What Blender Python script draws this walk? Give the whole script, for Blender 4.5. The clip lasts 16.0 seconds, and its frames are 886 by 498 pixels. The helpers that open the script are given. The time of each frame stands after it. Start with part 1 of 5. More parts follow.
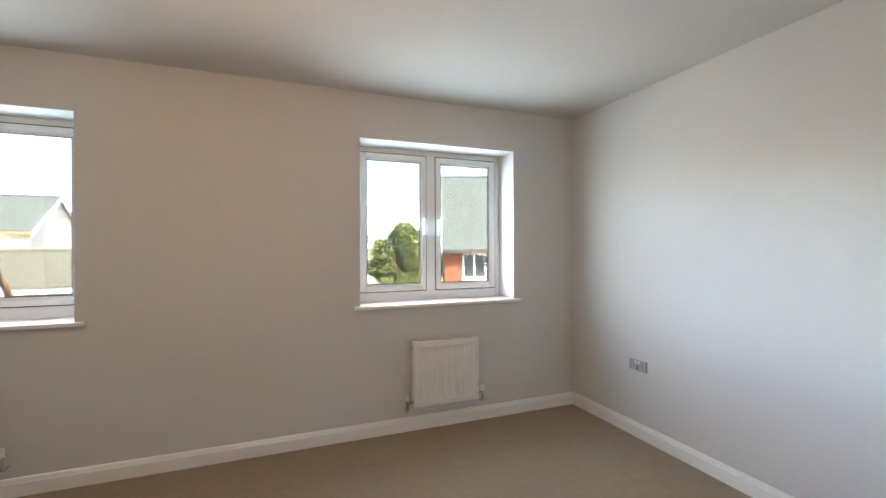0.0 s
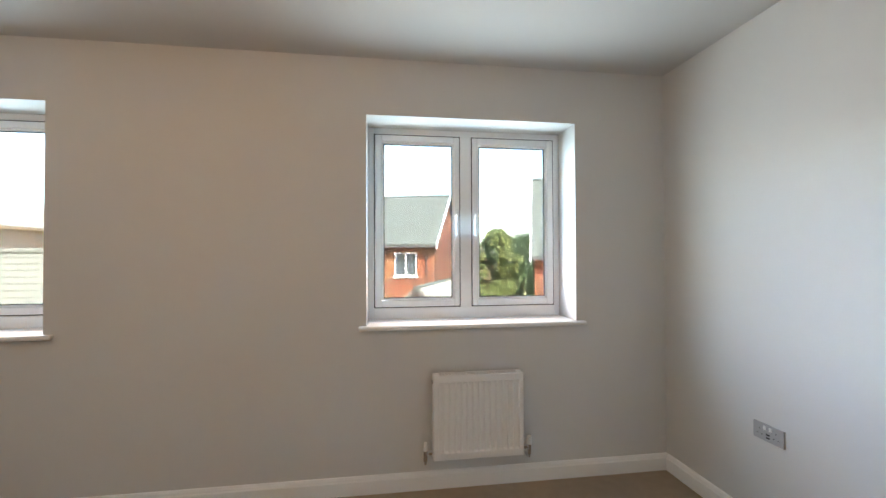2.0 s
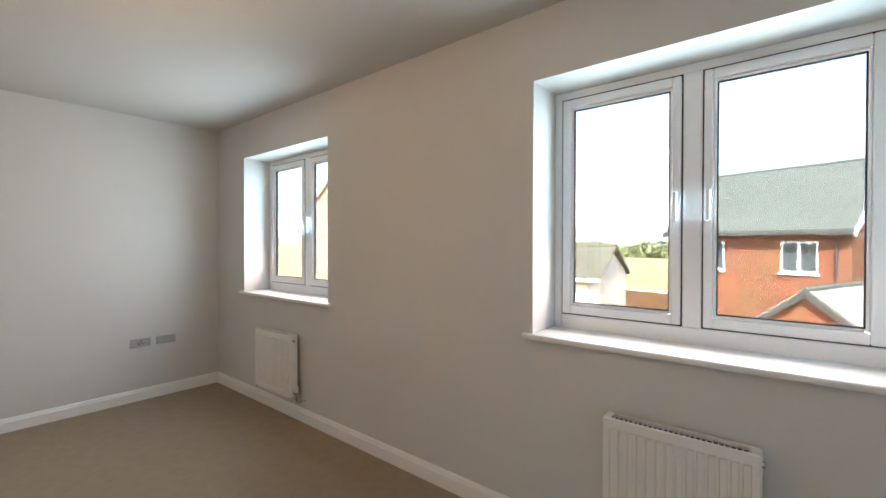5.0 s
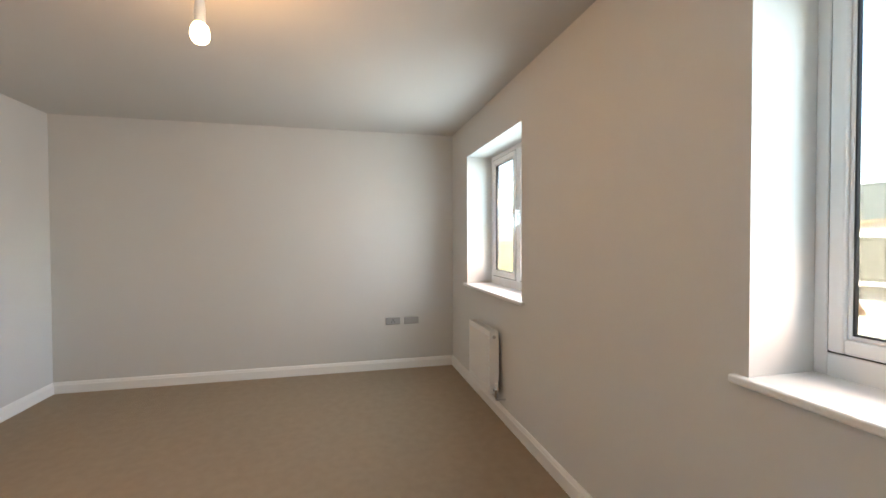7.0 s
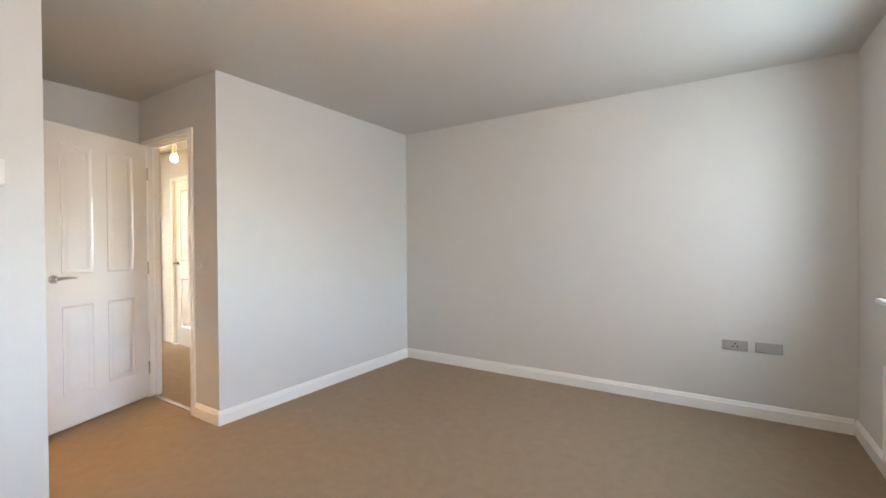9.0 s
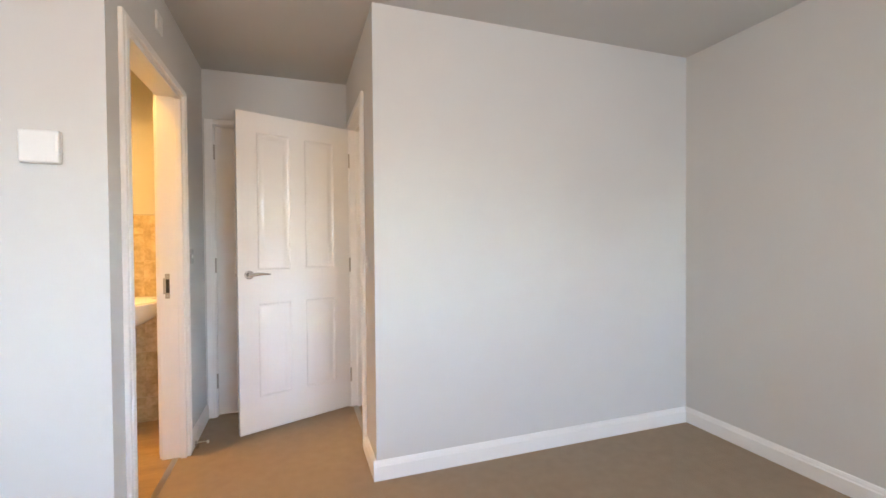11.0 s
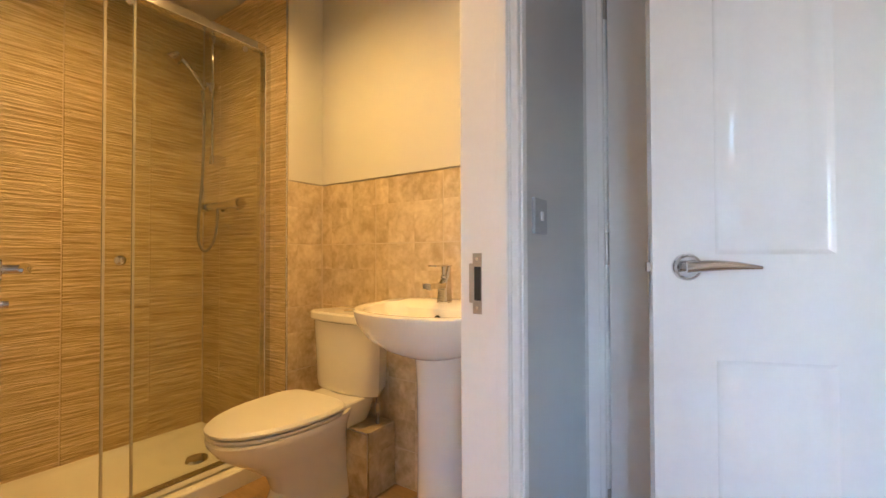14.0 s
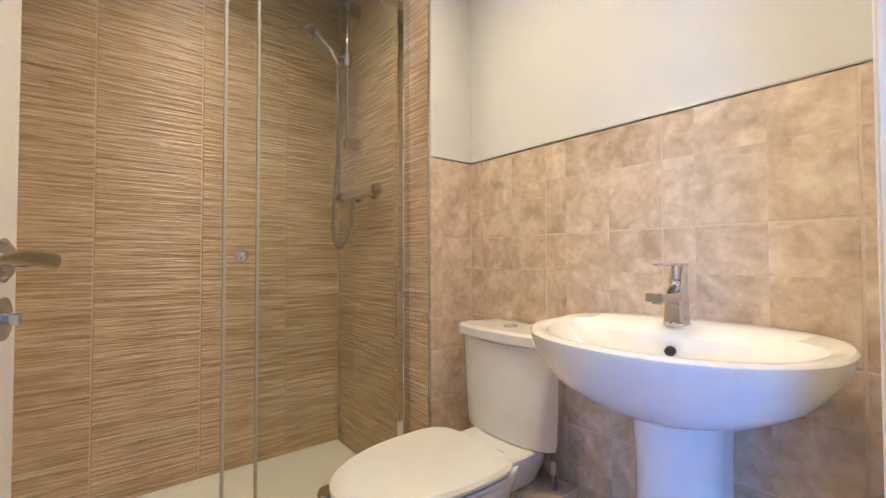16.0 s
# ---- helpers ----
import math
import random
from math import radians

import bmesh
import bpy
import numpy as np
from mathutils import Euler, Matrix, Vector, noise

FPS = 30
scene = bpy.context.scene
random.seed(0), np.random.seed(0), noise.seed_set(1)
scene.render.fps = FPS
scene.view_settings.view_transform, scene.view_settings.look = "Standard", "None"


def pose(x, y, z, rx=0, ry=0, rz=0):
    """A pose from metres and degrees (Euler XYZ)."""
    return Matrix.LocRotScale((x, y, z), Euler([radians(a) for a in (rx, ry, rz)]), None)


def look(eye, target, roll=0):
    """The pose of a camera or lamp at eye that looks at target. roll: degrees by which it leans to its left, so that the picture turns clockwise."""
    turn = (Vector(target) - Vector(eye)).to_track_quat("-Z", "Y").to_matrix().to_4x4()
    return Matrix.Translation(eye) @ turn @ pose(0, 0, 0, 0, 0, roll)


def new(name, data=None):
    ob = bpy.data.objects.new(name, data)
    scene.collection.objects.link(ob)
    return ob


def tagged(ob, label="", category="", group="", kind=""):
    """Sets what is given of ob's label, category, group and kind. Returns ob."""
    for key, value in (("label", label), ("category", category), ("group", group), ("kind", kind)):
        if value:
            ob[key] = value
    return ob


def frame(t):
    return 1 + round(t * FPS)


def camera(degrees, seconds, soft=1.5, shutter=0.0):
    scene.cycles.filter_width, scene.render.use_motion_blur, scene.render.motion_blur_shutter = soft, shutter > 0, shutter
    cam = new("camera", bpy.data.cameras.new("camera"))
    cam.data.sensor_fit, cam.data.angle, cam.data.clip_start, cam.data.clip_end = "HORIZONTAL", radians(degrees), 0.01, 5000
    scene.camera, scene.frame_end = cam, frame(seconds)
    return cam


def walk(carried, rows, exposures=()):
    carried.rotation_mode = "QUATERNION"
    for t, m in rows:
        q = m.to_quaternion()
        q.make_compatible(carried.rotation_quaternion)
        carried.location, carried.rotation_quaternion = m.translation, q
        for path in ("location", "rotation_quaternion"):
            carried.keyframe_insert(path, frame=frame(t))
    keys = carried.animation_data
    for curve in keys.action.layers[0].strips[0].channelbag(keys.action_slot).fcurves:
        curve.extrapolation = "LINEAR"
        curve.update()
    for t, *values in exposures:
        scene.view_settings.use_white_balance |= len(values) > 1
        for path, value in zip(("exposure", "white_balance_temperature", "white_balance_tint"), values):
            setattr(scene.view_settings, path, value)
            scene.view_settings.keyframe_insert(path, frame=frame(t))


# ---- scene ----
cam = camera(92.6, 16.0)
PATH = [
    (0, (0.256, 0.068, 1.289), (0.988, 1.929, 1.288), -0.2),
    (0.5, (0.34, 0.269, 1.282), (1.049, 2.139, 1.305), -0.3),
    (1, (0.457, 0.461, 1.284), (1.094, 2.357, 1.303), -0.3),
    (1.5, (0.674, 0.571, 1.264), (1.168, 2.509, 1.293), -0.3),
    (2, (0.865, 0.622, 1.275), (1.153, 2.601, 1.308), -0.2),
    (2.5, (1.05, 0.713, 1.286), (1.083, 2.713, 1.313), -0.1),
    (3, (1.252, 0.762, 1.28), (1.008, 2.747, 1.306), 0.1),
    (3.5, (1.423, 0.796, 1.285), (0.906, 2.728, 1.302), 0.2),
    (4, (1.553, 0.9, 1.297), (0.768, 2.74, 1.298), 0.2),
    (4.2, (1.590, 0.956, 1.303), (0.704, 2.751, 1.298), 0.1),
    (6.3, (1.742, 1.629, 1.297), (-0.027, 2.562, 1.266), -0.1),
    (6.5, (1.743, 1.699, 1.283), (-0.085, 2.51, 1.252), -0.3),
    (7, (1.742, 1.836, 1.287), (-0.202, 2.302, 1.247), -0.2),
    (7.5, (1.644, 1.969, 1.235), (-0.355, 2.036, 1.213), -0.7),
    (8, (1.482, 2.125, 1.206), (-0.483, 1.748, 1.192), -0.3),
    (8.5, (1.294, 2.217, 1.209), (-0.554, 1.452, 1.193), -0.3),
    (9, (1.075, 2.236, 1.193), (-0.601, 1.145, 1.173), -0.4),
    (9.2, (0.937, 2.218, 1.207), (-0.649, 1.001, 1.177), -0.5),
    (11.3, (-0.181, 1.333, 1.163), (-0.657, -0.61, 1.138), -0.4),
    (11.5, (-0.209, 1.183, 1.141), (-0.561, -0.786, 1.121), -0.4),
    (12, (-0.218, 0.804, 1.09), (-0.242, -1.196, 1.09), -0.6),
    (12.5, (-0.211, 0.437, 1.063), (0.096, -1.539, 1.079), -0.6),
    (13, (-0.125, 0.137, 1.057), (0.491, -1.766, 1.061), -0.8),
    (13.5, (0.003, -0.114, 1.043), (0.896, -1.903, 1.06), -0.6),
    (14, (0.102, -0.317, 1.015), (1.228, -1.969, 1.048), -0.2),
    (14.5, (0.214, -0.424, 0.987), (1.508, -1.948, 1.024), -0.0),
    (15, (0.388, -0.532, 0.98), (1.811, -1.936, 1.026), 0.1),
    (15.5, (0.517, -0.584, 0.985), (2.017, -1.906, 1.034), 0.1),
    (16, (0.577, -0.606, 0.992), (2.137, -1.858, 1.039), -0.1),
]
EXPOSURES = [(0.0, 7.98, 6850, 9), (3.0, 7.88, 6750, 8), (6.5, 7.9, 7050, 9), (7.5, 8.2, 7500, 12), (8.5, 8.25, 6750, 8), (9.0, 8.32, 6700, 9), (11.4, 8.42, 6650, 11), (12.0, 8.22, 6600, 11), (12.5, 8.02, 6550, 11), (13.0, 7.8, 6500, 11), (13.5, 7.78, 6250, 11), (14.0, 8.15, 5600, 10), (14.5, 8.32, 4850, 11), (15.0, 8.36, 4500, 12), (15.5, 8.4, 4100, 13), (16.0, 8.4, 3550, 15)]
walk(cam, [(t, look(eye, aim, roll)) for t, eye, aim, roll in PATH], EXPOSURES)

# ---- world, sun, exposure ----
SUN_EL, SUN_AZ = radians(52), radians(166)        # azimuth clockwise from +y
world = bpy.data.worlds.new("sky")
scene.world = world
world.use_nodes = True
wn = world.node_tree
sky = wn.nodes.new("ShaderNodeTexSky")
sky.sky_type, sky.sun_disc = "NISHITA", False
sky.sun_elevation, sky.sun_rotation = SUN_EL, SUN_AZ
sky.air_density, sky.dust_density, sky.ozone_density = 1.0, 1.5, 1.0
wn.nodes["Background"].inputs["Strength"].default_value = 0.09
wn.links.new(sky.outputs["Color"], wn.nodes["Background"].inputs["Color"])
sun_data = bpy.data.lights.new("sun", "SUN")
sun_data.energy, sun_data.angle, sun_data.color = 2.6, radians(0.5), (1.0, 0.93, 0.82)
sun = new("sun", sun_data)
sd = Vector((math.sin(SUN_AZ) * math.cos(SUN_EL), math.cos(SUN_AZ) * math.cos(SUN_EL), math.sin(SUN_EL)))
sun.matrix_world = look(sd * 60, (0, 0, 0))


def bulb_lamp(x, y, z, watts, color, radius=0.03):
    d = bpy.data.lights.new("bulb_light", "POINT")
    d.energy, d.color, d.shadow_soft_size = watts, color, radius
    o = new("bulb_light", d)
    o.location = (x, y, z)
    return o


def window_lamp(x, z, height, tilt, spread, watts, color):
    """Daylight in a window's opening, just inside the sashes; tilt lifts it towards the ceiling."""
    d = bpy.data.lights.new("window_light", "AREA")
    d.shape, d.size, d.size_y, d.energy, d.color = "RECTANGLE", 1.08, height, watts, color
    d.spread = radians(spread)
    o = new("window_light", d)
    o.matrix_world = look((x, 3.165, z), (x, 3.165 - math.cos(radians(tilt)), z + math.sin(radians(tilt))))
    return o


for wx in (-1.374, 1.386):
    window_lamp(wx, 1.50, 0.92, 0, 160, 0.084, (0.55, 0.80, 1.0))       # sky
    window_lamp(wx, 1.10, 0.26, 6, 150, 0.022, (1.0, 0.52, 0.24))       # sunlit ground, from below

# ---- materials ----
def material(name, color, rough=0.5, metal=0.0, var=0.06, scale=3.0, fine=60.0, bump=0.02, stretch=(1, 1, 1), coat=0.0, spec=0.5):
    m = bpy.data.materials.new(name)
    m.use_nodes = True
    n, l = m.node_tree.nodes, m.node_tree.links
    b = n["Principled BSDF"]
    b.inputs["Roughness"].default_value = rough
    b.inputs["Metallic"].default_value = metal
    b.inputs["Coat Weight"].default_value = coat
    b.inputs["Specular IOR Level"].default_value = spec
    tc = n.new("ShaderNodeTexCoord")
    mp = n.new("ShaderNodeMapping")
    mp.inputs["Scale"].default_value = stretch
    l.new(tc.outputs["Object"], mp.inputs["Vector"])
    n1, n2 = n.new("ShaderNodeTexNoise"), n.new("ShaderNodeTexNoise")
    n1.inputs["Scale"].default_value, n1.inputs["Detail"].default_value = scale, 4
    n2.inputs["Scale"].default_value, n2.inputs["Detail"].default_value = fine, 3
    for q in (n1, n2):
        l.new(mp.outputs["Vector"], q.inputs["Vector"])
    mix = n.new("ShaderNodeMix")
    mix.data_type, mix.blend_type = "FLOAT", "MIX"
    mix.inputs[0].default_value = 0.45
    l.new(n1.outputs["Fac"], mix.inputs[2])
    l.new(n2.outputs["Fac"], mix.inputs[3])
    ramp = n.new("ShaderNodeValToRGB")
    ramp.color_ramp.elements[0].position, ramp.color_ramp.elements[1].position = 0.3, 0.7
    lo = [max(0.0, c * (1 - var)) for c in color]
    hi = [min(1.0, c * (1 + var)) for c in color]
    ramp.color_ramp.elements[0].color = (*lo, 1)
    ramp.color_ramp.elements[1].color = (*hi, 1)
    l.new(mix.outputs[0], ramp.inputs["Fac"])
    l.new(ramp.outputs["Color"], b.inputs["Base Color"])
    if bump:
        bp = n.new("ShaderNodeBump")
        bp.inputs["Strength"].default_value, bp.inputs["Distance"].default_value = bump, 0.01
        l.new(n2.outputs["Fac"], bp.inputs["Height"])
        l.new(bp.outputs["Normal"], b.inputs["Normal"])
    return m


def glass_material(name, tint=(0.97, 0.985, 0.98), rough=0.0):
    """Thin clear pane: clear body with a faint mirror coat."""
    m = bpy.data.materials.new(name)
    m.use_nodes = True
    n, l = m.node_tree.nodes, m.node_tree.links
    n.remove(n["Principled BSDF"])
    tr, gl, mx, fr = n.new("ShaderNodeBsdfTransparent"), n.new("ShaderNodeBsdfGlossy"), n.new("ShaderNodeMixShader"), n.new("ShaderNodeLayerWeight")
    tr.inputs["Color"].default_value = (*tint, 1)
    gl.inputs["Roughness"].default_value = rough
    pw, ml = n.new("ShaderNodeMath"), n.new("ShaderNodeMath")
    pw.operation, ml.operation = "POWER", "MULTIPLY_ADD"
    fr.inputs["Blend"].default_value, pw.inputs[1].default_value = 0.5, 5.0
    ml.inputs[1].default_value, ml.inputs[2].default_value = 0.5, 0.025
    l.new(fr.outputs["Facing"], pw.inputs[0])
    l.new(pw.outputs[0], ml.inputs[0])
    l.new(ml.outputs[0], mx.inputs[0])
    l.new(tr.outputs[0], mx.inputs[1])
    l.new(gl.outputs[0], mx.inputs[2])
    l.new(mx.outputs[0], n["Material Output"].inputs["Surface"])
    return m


def emitter(name, color, strength):
    m = bpy.data.materials.new(name)
    m.use_nodes = True
    b = m.node_tree.nodes["Principled BSDF"]
    b.inputs["Base Color"].default_value = (*color, 1)
    b.inputs["Emission Color"].default_value = (*color, 1)
    b.inputs["Emission Strength"].default_value = strength
    return m


def tile_material(name, low, mid, high, stretch, scale, distort, rough, bump, ridge=0.0, patch=0.0):
    """Glazed tile; each tile takes its own patch of the pattern."""
    m = bpy.data.materials.new(name)
    m.use_nodes = True
    n, l = m.node_tree.nodes, m.node_tree.links
    b = n["Principled BSDF"]
    b.inputs["Roughness"].default_value = rough
    tc, oi, ad = n.new("ShaderNodeTexCoord"), n.new("ShaderNodeObjectInfo"), n.new("ShaderNodeVectorMath")
    sc = n.new("ShaderNodeVectorMath")
    sc.operation = "SCALE"
    sc.inputs[0].default_value = (7.3, 5.1, 9.7)
    l.new(oi.outputs["Random"], sc.inputs["Scale"])
    l.new(tc.outputs["Object"], ad.inputs[0])
    l.new(sc.outputs[0], ad.inputs[1])
    mp = n.new("ShaderNodeMapping")
    mp.inputs["Scale"].default_value = stretch
    if patch:                                     # printed squares within each tile
        sn, s2, a2 = n.new("ShaderNodeVectorMath"), n.new("ShaderNodeVectorMath"), n.new("ShaderNodeVectorMath")
        sn.operation, s2.operation = "SNAP", "SCALE"
        sn.inputs[1].default_value = (patch, 9.0, patch * 1.2)
        s2.inputs["Scale"].default_value = 2.3
        l.new(tc.outputs["Object"], sn.inputs[0])
        l.new(sn.outputs[0], s2.inputs[0])
        l.new(s2.outputs[0], a2.inputs[0])
        l.new(ad.outputs[0], a2.inputs[1])
        ad = a2
    l.new(ad.outputs[0], mp.inputs["Vector"])
    square = s2 if patch else None
    a, c = n.new("ShaderNodeTexNoise"), n.new("ShaderNodeTexNoise")
    a.inputs["Scale"].default_value, a.inputs["Detail"].default_value, a.inputs["Distortion"].default_value = scale, 6, distort
    c.inputs["Scale"].default_value, c.inputs["Detail"].default_value = scale * 4, 4
    l.new(mp.outputs[0], a.inputs["Vector"])
    l.new(mp.outputs[0], c.inputs["Vector"])
    mix = n.new("ShaderNodeMix")
    mix.inputs[0].default_value = 0.3
    l.new(a.outputs["Fac"], mix.inputs[2])
    l.new(c.outputs["Fac"], mix.inputs[3])
    r = n.new("ShaderNodeValToRGB")
    e = r.color_ramp.elements
    e[0].position, e[1].position = 0.34, 0.66
    e[0].color, e[1].color = (*low, 1), (*high, 1)
    k = e.new(0.5)
    k.color = (*mid, 1)
    tone = mix.outputs[0]
    if square:                                    # each printed square a shade of its own
        av, wv, mm = n.new("ShaderNodeVectorMath"), n.new("ShaderNodeTexWhiteNoise"), n.new("ShaderNodeMix")
        l.new(square.outputs[0], av.inputs[0])
        l.new(sc.outputs[0], av.inputs[1])
        l.new(av.outputs[0], wv.inputs["Vector"])
        mm.inputs[0].default_value = 0.07
        l.new(tone, mm.inputs[2])
        l.new(wv.outputs["Value"], mm.inputs[3])
        tone = mm.outputs[0]
    l.new(tone, r.inputs["Fac"])
    l.new(r.outputs["Color"], b.inputs["Base Color"])
    bp = n.new("ShaderNodeBump")
    bp.inputs["Strength"].default_value, bp.inputs["Distance"].default_value = bump, 0.004 + ridge
    l.new(a.outputs["Fac"], bp.inputs["Height"])
    l.new(bp.outputs["Normal"], b.inputs["Normal"])
    return m


def brick_material(name, c1, c2, mortar):
    m = bpy.data.materials.new(name)
    m.use_nodes = True
    n, l = m.node_tree.nodes, m.node_tree.links
    b = n["Principled BSDF"]
    b.inputs["Roughness"].default_value = 0.85
    tc, sp, cb, ad = n.new("ShaderNodeTexCoord"), n.new("ShaderNodeSeparateXYZ"), n.new("ShaderNodeCombineXYZ"), n.new("ShaderNodeMath")
    l.new(tc.outputs["Object"], sp.inputs[0])
    l.new(sp.outputs["X"], ad.inputs[0])
    l.new(sp.outputs["Y"], ad.inputs[1])
    l.new(ad.outputs[0], cb.inputs["X"])
    l.new(sp.outputs["Z"], cb.inputs["Y"])
    br = n.new("ShaderNodeTexBrick")
    br.inputs["Color1"].default_value, br.inputs["Color2"].default_value, br.inputs["Mortar"].default_value = (*c1, 1), (*c2, 1), (*mortar, 1)
    br.inputs["Scale"].default_value, br.inputs["Mortar Size"].default_value = 1.0, 0.008
    br.inputs["Brick Width"].default_value, br.inputs["Row Height"].default_value = 0.225, 0.075
    l.new(cb.outputs[0], br.inputs["Vector"])
    nz = n.new("ShaderNodeTexNoise")
    nz.inputs["Scale"].default_value, nz.inputs["Detail"].default_value = 0.9, 5
    l.new(tc.outputs["Object"], nz.inputs["Vector"])
    mx = n.new("ShaderNodeMix")
    mx.data_type, mx.blend_type = "RGBA", "OVERLAY"
    mx.inputs[0].default_value = 0.45
    l.new(br.outputs["Color"], mx.inputs[6])
    l.new(nz.outputs["Color"], mx.inputs[7])
    hs = n.new("ShaderNodeHueSaturation")
    hs.inputs["Saturation"].default_value = 1.0
    l.new(mx.outputs[2], hs.inputs["Color"])
    l.new(hs.outputs[0], b.inputs["Base Color"])
    return m


M_WALL = material("wall_paint", (0.63, 0.625, 0.605), 0.75, var=0.015, scale=1.2, fine=220, bump=0.04)
# white ceiling darkened below the walls; its dimmer light is put into the colour
M_CEIL = material("dimmed_ceiling_paint", (0.545, 0.54, 0.52), 0.85, var=0.015, scale=1.0, fine=180, bump=0.05)
M_GLOSS = material("white_gloss_paint", (0.82, 0.815, 0.80), 0.10, var=0.02, scale=2, fine=90, bump=0.004, coat=0.4, spec=0.7)
M_SATIN = material("white_satin_trim", (0.85, 0.845, 0.83), 0.35, var=0.02, scale=2, fine=90, bump=0.03)
M_UPVC = material("white_upvc", (0.82, 0.83, 0.84), 0.28, var=0.01, scale=2, fine=80, bump=0.0)
M_SEAL = material("black_rubber_seal", (0.02, 0.02, 0.022), 0.6, var=0.2)
M_CARPET = material("beige_carpet", (0.43, 0.335, 0.245), 0.95, var=0.08, scale=16, fine=300, bump=0.9, spec=0.1)
M_VINYL = material("wood_vinyl", (0.40, 0.27, 0.13), 0.4, var=0.25, scale=2.5, fine=30, bump=0.05, stretch=(1, 9, 1))
M_CHROME = material("chrome", (0.70, 0.70, 0.715), 0.07, 1.0, var=0.03, scale=8, fine=90, bump=0.0)
M_STEEL = material("brushed_steel", (0.46, 0.43, 0.39), 0.32, 1.0, var=0.1, scale=6, fine=140, bump=0.02)
M_GLASS_EDGE = material("grey_green_glass_edge", (0.50, 0.48, 0.41), 0.35, var=0.1, scale=6, fine=60, bump=0.0)
M_HOSE = material("ribbed_steel_hose", (0.30, 0.29, 0.27), 0.45, 0.8, var=0.15, scale=40, fine=400, bump=0.3)
# near-black: shade painted for holes and the radiator slot, and dark ports
M_DARK = material("hole_shade_and_dark_port", (0.015, 0.015, 0.016), 0.6, var=0.1)
M_RAD = material("radiator_enamel", (0.80, 0.80, 0.785), 0.35, var=0.015, scale=3, fine=60, bump=0.0)
M_CERAMIC = material("white_vitreous_china", (0.84, 0.83, 0.80), 0.08, var=0.012, scale=2, fine=30, bump=0.0, coat=0.3)
M_PLASTIC = material("white_plastic", (0.80, 0.80, 0.785), 0.3, var=0.015, scale=4, fine=60, bump=0.0)
M_SWITCH = material("pale_switch_plate", (0.60, 0.595, 0.58), 0.4, var=0.02, scale=10, fine=150, bump=0.0)
M_PLATE = material("grey_socket_plate", (0.38, 0.38, 0.385), 0.35, 0.0, var=0.03, scale=10, fine=150, bump=0.0)
M_GROUT = material("pale_grout", (0.60, 0.51, 0.37), 0.9, var=0.06, scale=20, fine=200, bump=0.1)
M_GROUT_BROWN = material("tan_grout", (0.56, 0.45, 0.28), 0.9, var=0.06, scale=20, fine=200, bump=0.1)
M_TRAY = material("white_stone_resin", (0.80, 0.80, 0.77), 0.25, var=0.02, scale=4, fine=80, bump=0.01)
# clear window glass given a dark tint, added to dim the bright outdoors
M_PANE = glass_material("view_dimming_window_glass", (0.168, 0.173, 0.171))
M_SHOWER_GLASS = glass_material("shower_glass", (0.962, 0.970, 0.945))
M_BULB = emitter("lit_bulb", (1.0, 0.70, 0.36), 0.05)
M_DISH = emitter("lit_dish", (1.0, 0.62, 0.22), 0.5)
M_STONE_TILE = tile_material("mottled_beige_tile", (0.42, 0.335, 0.205), (0.58, 0.475, 0.315), (0.74, 0.645, 0.48), (1, 1, 1), 13, 0.6, 0.22, 0.06, 0.0, 0.15)
M_WAVE_X = tile_material("rippled_tile_end_wall", (0.34, 0.245, 0.105), (0.53, 0.41, 0.205), (0.72, 0.59, 0.345), (5.0, 5.0, 105), 1.0, 0.05, 0.32, 1.0, 0.006)
M_BRICK = brick_material("red_brick", (0.20, 0.062, 0.024), (0.15, 0.045, 0.018), (0.16, 0.10, 0.07))
M_RENDER = material("cream_render", (0.27, 0.215, 0.165), 0.9, var=0.06, scale=0.6, fine=40, bump=0.1)
M_WHITEWALL = material("white_render", (0.55, 0.53, 0.48), 0.9, var=0.05, scale=0.6, fine=40, bump=0.1)
M_SLATE = material("grey_slate", (0.062, 0.071, 0.066), 0.8, var=0.10, scale=1.5, fine=5, bump=0.0, stretch=(1, 1, 3))
M_TILE_ROOF = material("pale_roof_tile", (0.075, 0.071, 0.054), 0.8, var=0.14, scale=1.2, fine=12, bump=0.3, stretch=(1, 1, 3))
# lighter copy of the roof tile: the sun's glare is put into its colour
M_SUN_ROOF = material("sun_painted_roof_tile", (0.21, 0.205, 0.185), 0.8, var=0.1, scale=1.2, fine=12, bump=0.1, stretch=(1, 1, 3))
M_BROWN_PIPE = material("brown_plastic_pipe", (0.30, 0.20, 0.11), 0.5, var=0.1)
M_CLAY_TILE = material("terracotta_tile", (0.24, 0.15, 0.10), 0.8, var=0.12)
M_GREY_ROOF = material("pale_grey_roof_tile", (0.115, 0.115, 0.10), 0.8, var=0.1, scale=1.2, fine=12, bump=0.1, stretch=(1, 1, 3))
M_FASCIA = material("dark_fascia", (0.05, 0.045, 0.045), 0.5, var=0.1)
M_GRASS = material("field_grass", (0.19, 0.175, 0.085), 0.95, var=0.35, scale=0.02, fine=0.4, bump=0.2)
M_DIRT = material("bare_site_ground", (0.43, 0.32, 0.20), 0.95, var=0.2, scale=0.2, fine=3, bump=0.3)
M_FENCE = material("brown_fence_timber", (0.11, 0.055, 0.025), 0.8, var=0.3, scale=1, fine=12, bump=0.2)
M_LEAF = material("tree_leaf", (0.10, 0.125, 0.035), 0.6, var=0.5, scale=0.8, fine=5, bump=0.0)
